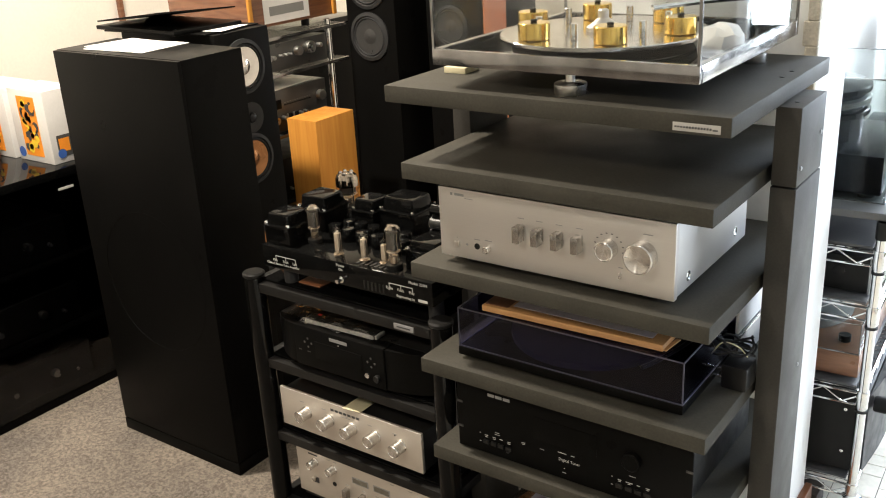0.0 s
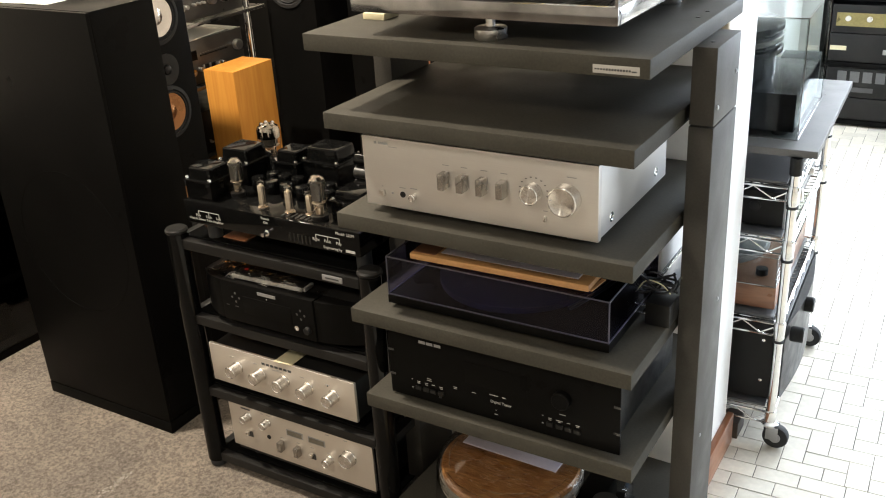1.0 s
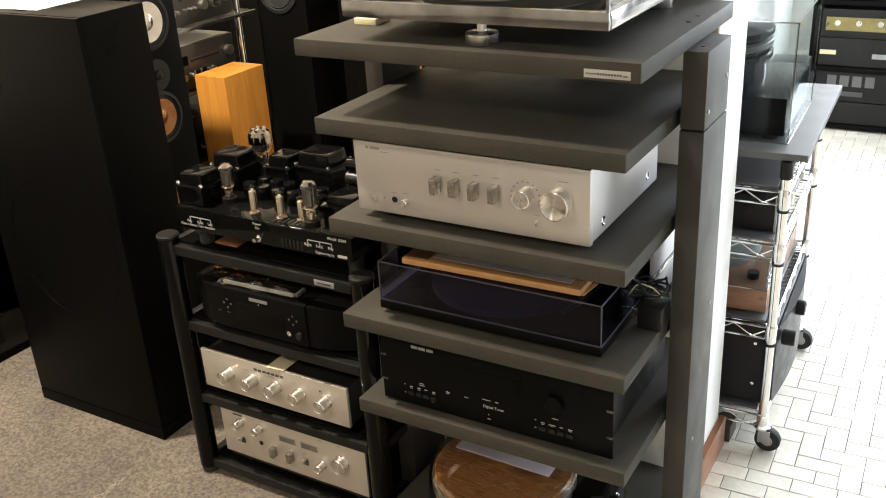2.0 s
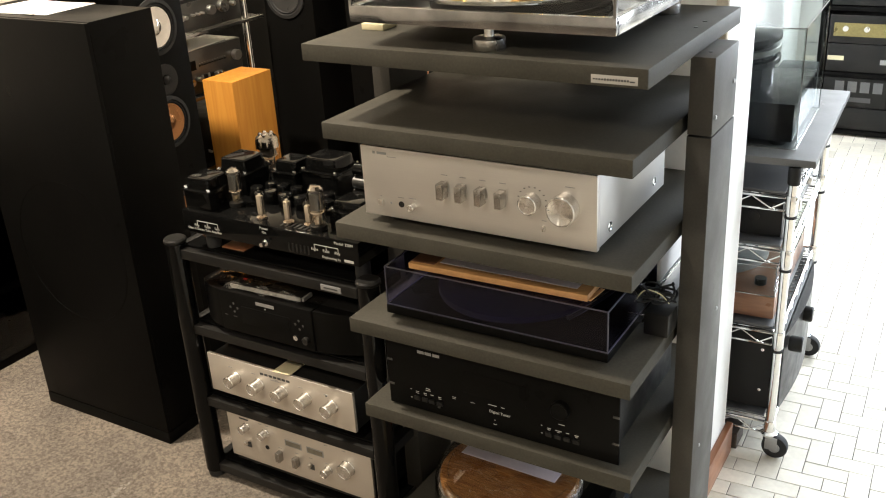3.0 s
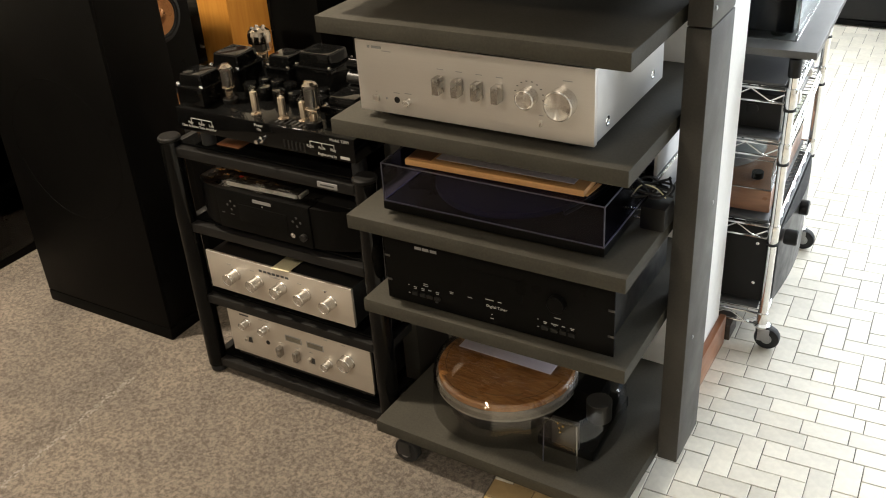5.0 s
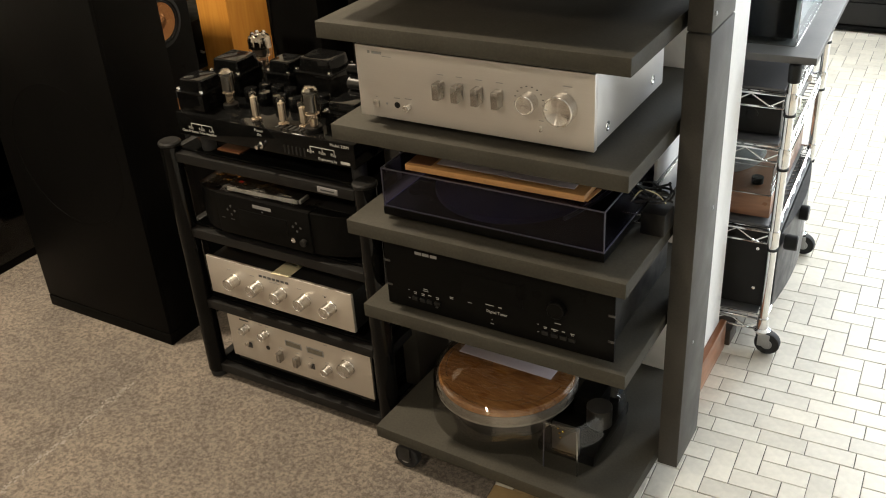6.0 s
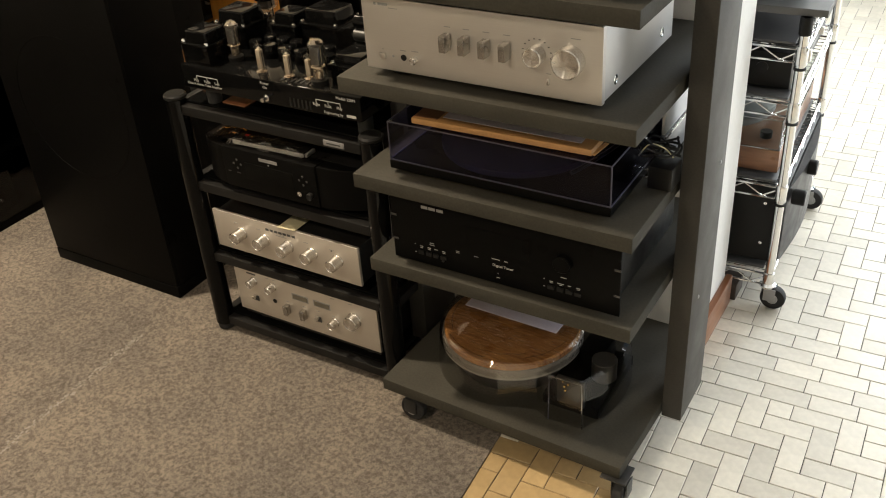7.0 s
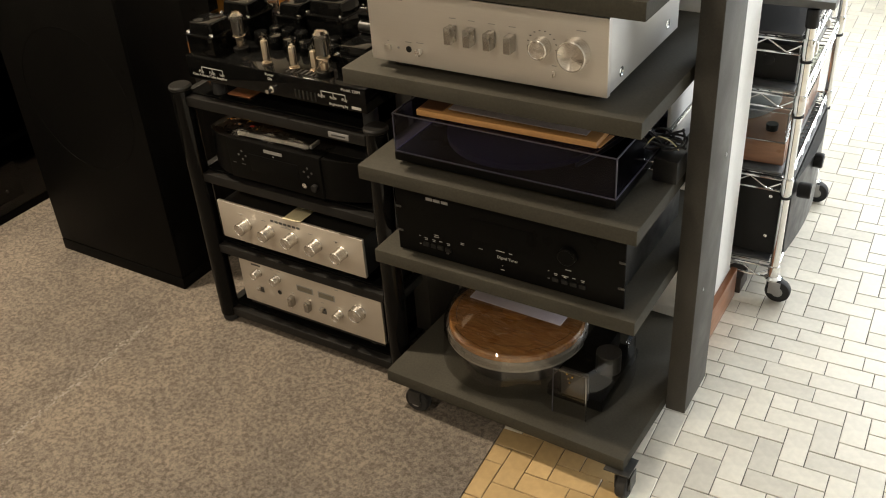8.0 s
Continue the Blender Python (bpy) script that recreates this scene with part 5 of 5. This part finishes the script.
# ---- chrome wire trolley ----
ct = thing("wire_trolley", (-0.12, 1.05, 0.0), "chrome wire trolley on castors holding hi-fi equipment", "trolley")
CXS, CYS = (0.066, -0.400), (0.778, 1.300)
CZ = (0.092, 0.334, 0.540, 0.668)
for px in CXS:
    for py in CYS:
        po = part("post", rod(0.0108, (px, py, 0.075), 0.665, "z", 20), M_CHROME, ct)
        part("sleeve", lathe([(0.0125, 0), (0.0135, 0.003), (0.0135, 0.036), (0.0125, 0.0395)], (px, py, 0.7005), "z", 20), M_BLACKPLASTIC, po)
        for z in CZ:
            part("collar", lathe([(0.0122, 0), (0.0138, 0.004), (0.0138, 0.040), (0.0122, 0.044)], (px, py, z - 0.036), "z", 20), M_CHROME, po)
            part("clip", lathe([(0.0132, 0), (0.0132, 0.005)], (px, py, z - 0.045), "z", 20), M_RUBBER, po)
        cs = part("castor", lathe([(0.010, 0), (0.019, 0.004), (0.021, 0.010), (0.012, 0.016), (0.012, 0.022)], (px, py, 0.056), "z", 20), M_CHROME, ct)
        for s in (-0.016, 0.014):
            part("fork", box(px - 0.006, px + 0.022, py + s, py + s + 0.002, 0.026, 0.060, 0.0008), M_GREYSTEEL, cs)
        part("wheel", lathe([(0.016, 0), (0.0285, 0.001), (0.0305, 0.005), (0.0305, 0.018), (0.0285, 0.022), (0.016, 0.023)], (px + 0.016, py + 0.0115, 0.0308), "-y", 28), M_RUBBER, cs)
        part("hub", rod(0.013, (px + 0.016, py + 0.0135, 0.0308), 0.027, "-y", 18), M_GREYSTEEL, cs)


def wire_side(a, b, z, parent):
    """Two rods and a zigzag between two posts."""
    a, b = Vector(a), Vector(b)
    d = b - a
    bm = tube([a + Vector((0, 0, z)), b + Vector((0, 0, z))], 0.0032, 8)
    tube([a + Vector((0, 0, z - 0.030)), b + Vector((0, 0, z - 0.030))], 0.0028, 8, bm=bm)
    n = max(6, int(d.length / 0.040))
    pts = [a + d * (k / n) + Vector((0, 0, z - (0.002 if k % 2 else 0.028))) for k in range(n + 1)]
    tube(pts, 0.0020, 6, bm=bm)
    return part("wire_edge", bm, M_CHROME, parent)


for z in CZ:
    ws_ = part("wire_shelf", tube([(CXS[1] * 0.5 + CXS[0] * 0.5, CYS[0], z - 0.0055), (CXS[1] * 0.5 + CXS[0] * 0.5, CYS[1], z - 0.0055)], 0.002, 6), M_CHROME, ct)
    for k in range(22):
        y = CYS[0] + 0.02 + k * 0.0238
        part("wire", tube([(CXS[1], y, z - 0.002), (CXS[0], y, z - 0.002)], 0.0014, 5), M_CHROME, ws_)
    for a, b in (((CXS[0], CYS[0], 0), (CXS[0], CYS[1], 0)), ((CXS[1], CYS[0], 0), (CXS[0], CYS[0], 0)), ((CXS[1], CYS[1], 0), (CXS[0], CYS[1], 0)), ((CXS[1], CYS[0], 0), (CXS[1], CYS[1], 0))):
        wire_side(a, b, z, ws_)
    part("liner", box(CXS[1] + 0.02, CXS[0] - 0.018, CYS[0] + 0.02, CYS[1] - 0.02, z + 0.0005, z + 0.006, 0.001), M_SLATE, ws_, "dark grey board liner")
deck = thing("deck_board", (-0.17, 1.07, 0.742), "dark grey laminate board lying on the trolley", "board")
part("board", box(-0.44, 0.107, 0.775, 1.365, 0.7405, 0.757, 0.002), M_SLATE, deck)
for xx, yy in ((0.06, 1.22), (0.05, 1.25)):
    part("dimple", rod(0.003, (xx, yy, 0.757), 0.0008, "z", 10), M_GREYSTEEL, deck)

ld = thing("covered_record_player", (-0.18, 1.05, 0.757), "record player under a tall clear dust cover", "turntable")
lp = part("plinth", box(-0.374, 0.044, 0.847, 1.174, 0.770, 0.855, 0.003), M_SMOOTHBLACK, ld)
for fx in (-0.34, 0.01):
    for fy in (0.88, 1.14):
        part("foot", rod(0.018, (fx, fy, 0.7572), 0.0126, "z", 16), M_RUBBER, ld)
for k in range(3):
    part("platter_ring", lathe([(0.135, 0), (0.140, 0.003), (0.140, 0.014), (0.135, 0.017)], (-0.16, 1.01, 0.905 + 0.026 * k), "z", 48), M_DARKPLATE if k % 2 else M_SMOOTHBLACK, ld)
part("platter_core", rod(0.128, (-0.16, 1.01, 0.8552), 0.115, "z", 48), M_SMOOTHBLACK, ld)
pane_box(-0.385, 0.055, 0.836, 1.185, 0.7575, 1.02, 0.004, M_GLASS, lp, M_ACRYLICEDGE)

hd = thing("headphone_amp", (0.0, 1.25, 0.757), "small black device on the deck board", "device")
part("body", box(-0.06, 0.03, 1.22, 1.32, 0.7573, 0.84, 0.004), M_BLACKPLASTIC, hd)

ta1 = component("trolley_amplifier", 0.83, 1.27, 0.546, 0.635, M_GREYSTEEL, "black amplifier on a trolley shelf", [(0.95, 0.59, 0.015), (1.12, 0.59, 0.010)], 0.048)
part("side_knob", lathe([(0.013, 0), (0.013, 0.004), (0.009, 0.005)], (-0.02, 0.8305, 0.598), "-y", 20), M_BLACKPLASTIC, ta1)
tw1 = thing("wooden_record_player", (-0.15, 1.05, 0.340), "record player with brown wooden plinth under a clear cover", "turntable")
wp = part("plinth", box(-0.36, 0.045, 0.815, 1.255, 0.349, 0.405, 0.003), M_PLINTHWOOD, tw1, "brown wooden plinth")
for fx in (-0.32, 0.0):
    for fy in (0.86, 1.2):
        part("foot", rod(0.016, (fx, fy, 0.3402), 0.0086, "z", 16), M_RUBBER, tw1)
part("platter", lathe([(0.148, 0), (0.15, 0.004), (0.15, 0.020), (0.146, 0.022)], (-0.16, 1.03, 0.4055), "z", 56), M_GREYSTEEL, tw1)
part("control_pod", rod(0.014, (0.0, 0.88, 0.4055), 0.016, "z", 24), M_BLACKPLASTIC, tw1)
pane_box(-0.358, 0.043, 0.817, 1.253, 0.4065, 0.480, 0.003, M_GLASS, wp, M_ACRYLICEDGE)
pa = thing("power_amplifier", (-0.1, 1.06, 0.098), "large black power amplifier with round side knobs", "amplifier")
bm = box(-0.36, 0.076, 0.806, 1.27, 0.108, 0.316, 0.010)
part("case", bm, M_BLACKMETAL, pa)
bm = bmesh.new()
rowsv = []
for k in range(13):
    a = k / 12
    y = 0.812 + 0.45 * a
    x = 0.0765 + 0.020 * math.sin(math.pi * a)
    rowsv.append([bm.verts.new((xx, y, z)) for xx, z in ((0.0765, 0.112), (x, 0.112), (x, 0.312), (0.0765, 0.312))])
for a, b in zip(rowsv, rowsv[1:]):
    for k in range(4):
        bm.faces.new((a[k], b[k], b[(k + 1) % 4], a[(k + 1) % 4]))
bmesh.ops.recalc_face_normals(bm, faces=bm.faces)
bf = part("curved_front", bm, M_BLACKPLASTIC, pa)
for ky, kz in ((0.838, 0.284), (0.985, 0.292)):
    part("knob", lathe([(0.017, 0), (0.019, 0.004), (0.019, 0.028), (0.017, 0.031)], (0.084, ky, kz), "x", 26), M_BLACKPLASTIC, bf)
for fx in (-0.3, 0.03):
    for fy in (0.88, 1.22):
        part("foot", rod(0.016, (fx, fy, 0.0982), 0.011, "z", 14), M_RUBBER, pa)
bm = bmesh.new()
for i in range(2):
    for k in range(10):
        box(-0.115 + 0.045 * i, -0.085 + 0.045 * i, 0.8052, 0.8062, 0.195 + 0.007 * k, 0.198 + 0.007 * k, 0, bm=bm)
part("vent", bm, M_RUBBER, pa)
for sx, sz in ((0.030, 0.27), (0.030, 0.16), (-0.25, 0.27)):
    part("screw", lathe([(0.004, 0), (0.004, 0.001), (0.002, 0.0016)], (sx, 0.806, sz), "-y", 12), M_CHROME, pa)
blk = thing("wood_block", (-0.06, 0.80, 0.0), "dark brown wooden block on the tiles beside the pier", "block")
part("body", box(-0.10, -0.005, 0.765, 0.83, 0.0003, 0.045, 0.003), M_DARKWOOD, blk)

# The trolley stands a little askew, with all that it carries.
askew = Matrix.Translation((0.066, 0.778, 0)) @ Matrix.Rotation(radians(2.9), 4, "Z") @ Matrix.Translation((-0.066, -0.778, 0))
for ob in (ct, deck, ld, hd, ta1, tw1, pa):
    ob.matrix_basis = askew @ Matrix.Translation(BASES[ob.name])

# ---- shelving with components at the end of the passage ----
fs = thing("component_shelf", (0.5, 3.65, 0.0), "black shelving unit stacked with old components", "shelving")
for z in (0.03, 0.30, 0.60, 0.90):
    part("shelf", box(-0.34, 0.80, 3.40, 3.95, z - 0.02, z, 0.002), M_BLACK, fs)
for x in (-0.36, 0.80):
    part("side", box(x, x + 0.02, 3.40, 3.95, 0.0, 0.92, 0.002), M_BLACK, fs)


def far_unit(x0, x1, z, h, cells, label, knobs=(), mat=None):
    u = thing("stacked_component", ((x0 + x1) / 2, 3.6, z), label, "component", "components on the far shelves")
    part("case", box(x0, x1, 3.425, 3.85, z + 0.004, z + h, 0.002), M_BLACKMETAL, u)
    f = part("front_panel", box(x0, x1, 3.41, 3.4245, z + 0.004, z + h, 0.001), mat or M_BLACKPLASTIC, u)
    for cx, cz, w, hh, m in cells:
        part("display", box(cx - w / 2, cx + w / 2, 3.4085, 3.4098, cz - hh / 2, cz + hh / 2, 0), m, f)
    for kx, kz, r in knobs:
        part("knob", rod(r, (kx, 3.4098, kz), 0.012, "-y", 18), M_KNOB, f)
    for fx in (x0 + 0.04, x1 - 0.04):
        part("foot", rod(0.012, (fx, 3.6, z + 0.0002), 0.0036, "z", 10), M_RUBBER, u)


for xo in (0.0, 0.52):
    far_unit(-0.32 + xo, 0.13 + xo, 0.0302, 0.105, [], "plain black component on the lowest shelf")
    far_unit(-0.32 + xo, 0.13 + xo, 0.1355, 0.14, [(-0.25 + xo + 0.055 * k, 0.235, 0.04, 0.05, M_SLATE) for k in range(4)] + [(-0.17 + xo, 0.175, 0.12, 0.022, M_DARKINK)], "dark component with small windows", [(0.08 + xo, 0.18, 0.018)], M_BLACKMETAL)
    far_unit(-0.32 + xo, 0.13 + xo, 0.3002, 0.13, [(-0.28 + xo, 0.365, 0.07, 0.020, M_NOTE), (-0.02 + xo, 0.355, 0.14, 0.022, M_GREYSTEEL)], "black component with pale labels")
    far_unit(-0.32 + xo, 0.13 + xo, 0.4305, 0.13, [(-0.1 + xo, 0.495, 0.40, 0.06, M_OLIVE)], "component with an olive brass front strip", [(-0.25 + xo + 0.09 * k, 0.50, 0.012) for k in range(5)])
    far_unit(-0.32 + xo, 0.13 + xo, 0.6002, 0.15, [], "black component on the far shelf", [(0.05 + xo, 0.68, 0.02)])

# ---- floor tiles ----
TW, GAP, ZT = 0.0497, 0.0017, 0.0
TL, LAY = 2 * TW, radians(2.4)  # the joints run a little askew to the walls


def tile_mesh(w, d, seed):
    rnd = random.Random(seed)
    bm = box(-w / 2 + GAP / 2, w / 2 - GAP / 2, -d / 2 + GAP / 2, d / 2 - GAP / 2, -0.006, 0.0, 0)
    up = [e for e in bm.edges if all(v.co.z > -0.001 for v in e.verts)]
    bmesh.ops.bevel(bm, geom=up, offset=0.0009, segments=1, affect="EDGES")
    for v in bm.verts:
        v.co.x += rnd.uniform(-0.0004, 0.0004)
        v.co.y += rnd.uniform(-0.0004, 0.0004)
    me = bpy.data.meshes.new("tile")
    bm.to_mesh(me)
    bm.free()
    me.materials.append(M_TILE)
    return me


LONG = [tile_mesh(TL, TW, k) for k in range(4)]
TALL = [tile_mesh(TW, TL, k + 10) for k in range(4)]
HALF = [tile_mesh(TW, TW, k + 20) for k in range(3)]
rnd = random.Random(11)
U0, V0, BAND = 0.118, 0.440, 5  # a herringbone floor, with a band of plain running rows across it
cells = []  # kind, middle of the tile in widths of a tile


def lay(kind, c, r):
    w, d = {"l": (2, 1), "t": (1, 2), "h": (1, 1)}[kind]
    cells.append((kind, c + w / 2, r + d / 2))


for r in range(-122, 80):
    for c in range(-13, 52):
        k = (c - r) % 4
        if 0 <= r < BAND:
            continue
        if k == 3:
            lay("l", c, r)
        elif k == 1 and r == BAND or k == 2 and r == -1:
            lay("h", c, r)
        elif k == 2:
            lay("t", c, r)
for r, shift in zip(range(BAND), (0.55, 0.2, 0.7, 0.15, 1.1)):
    for c in range(-14, 52, 2):
        lay("l", c + shift, r)
spots = []
for kind, c, r in cells:
    u, v = c * TW, r * TW
    spots.append((kind, U0 + u * math.cos(LAY) - v * math.sin(LAY), V0 + u * math.sin(LAY) + v * math.cos(LAY)))
spots = [p for p in spots if -0.45 < p[1] < 2.55 and -5.55 < p[2] < 4.25]
near = sorted(spots, key=lambda p: (p[1] - 0.15) ** 2 + (p[2] - 0.4) ** 2)[:300]
keep = set(near)
for kind, x, y in near:
    ob = new("tile", rnd.choice({"l": LONG, "t": TALL, "h": HALF}[kind]))
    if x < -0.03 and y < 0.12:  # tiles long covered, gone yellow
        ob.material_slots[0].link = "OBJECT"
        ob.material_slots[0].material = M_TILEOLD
    ob.parent = floor
    ob.matrix_basis = pose(x, y, ZT + rnd.uniform(-0.0004, 0.0002), rnd.uniform(-0.12, 0.12), rnd.uniform(-0.12, 0.12), 2.4 + rnd.uniform(-0.4, 0.4))
verts, faces = [], []
for s in spots:
    if s in keep:
        continue
    kind, x, y = s
    w, d = {"l": (TL, TW), "t": (TW, TL), "h": (TW, TW)}[kind]
    w, d, n0 = w / 2 - GAP / 2, d / 2 - GAP / 2, len(verts)
    z = ZT + rnd.uniform(-0.0004, 0.0002)
    cl, sl_ = math.cos(LAY), math.sin(LAY)
    for zz, q in ((-0.006, 0.0), (z - 0.0008, 0.0), (z, 0.0009)):
        for su, sv in ((-1, -1), (1, -1), (1, 1), (-1, 1)):
            u, v = su * (w - q), sv * (d - q)
            verts.append((x + u * cl - v * sl_, y + u * sl_ + v * cl, zz))
    faces.append(tuple(n0 + k for k in (8, 9, 10, 11)))
    for lev in (0, 4):
        for k in range(4):
            faces.append((n0 + lev + k, n0 + lev + (k + 1) % 4, n0 + lev + 4 + (k + 1) % 4, n0 + lev + 4 + k))
me = bpy.data.meshes.new("far_tiles")
me.from_pydata(verts, [], faces)
m2 = M_TILE.copy()
m2.name = "ivory_tile_field"
nn, ll = m2.node_tree.nodes, m2.node_tree.links
geo = nn.new("ShaderNodeNewGeometry")
for nd in nn:
    if nd.bl_idname == "ShaderNodeMapRange":
        src = nd.inputs[0].links[0].from_node if nd.inputs[0].is_linked else None
        if src is not None and src.bl_idname == "ShaderNodeObjectInfo":
            ll.new(geo.outputs["Random Per Island"], nd.inputs[0])
me.materials.append(m2)
ft = tagged(new("far_tiles", me), "", "", "", "stuff")
ft.parent = floor
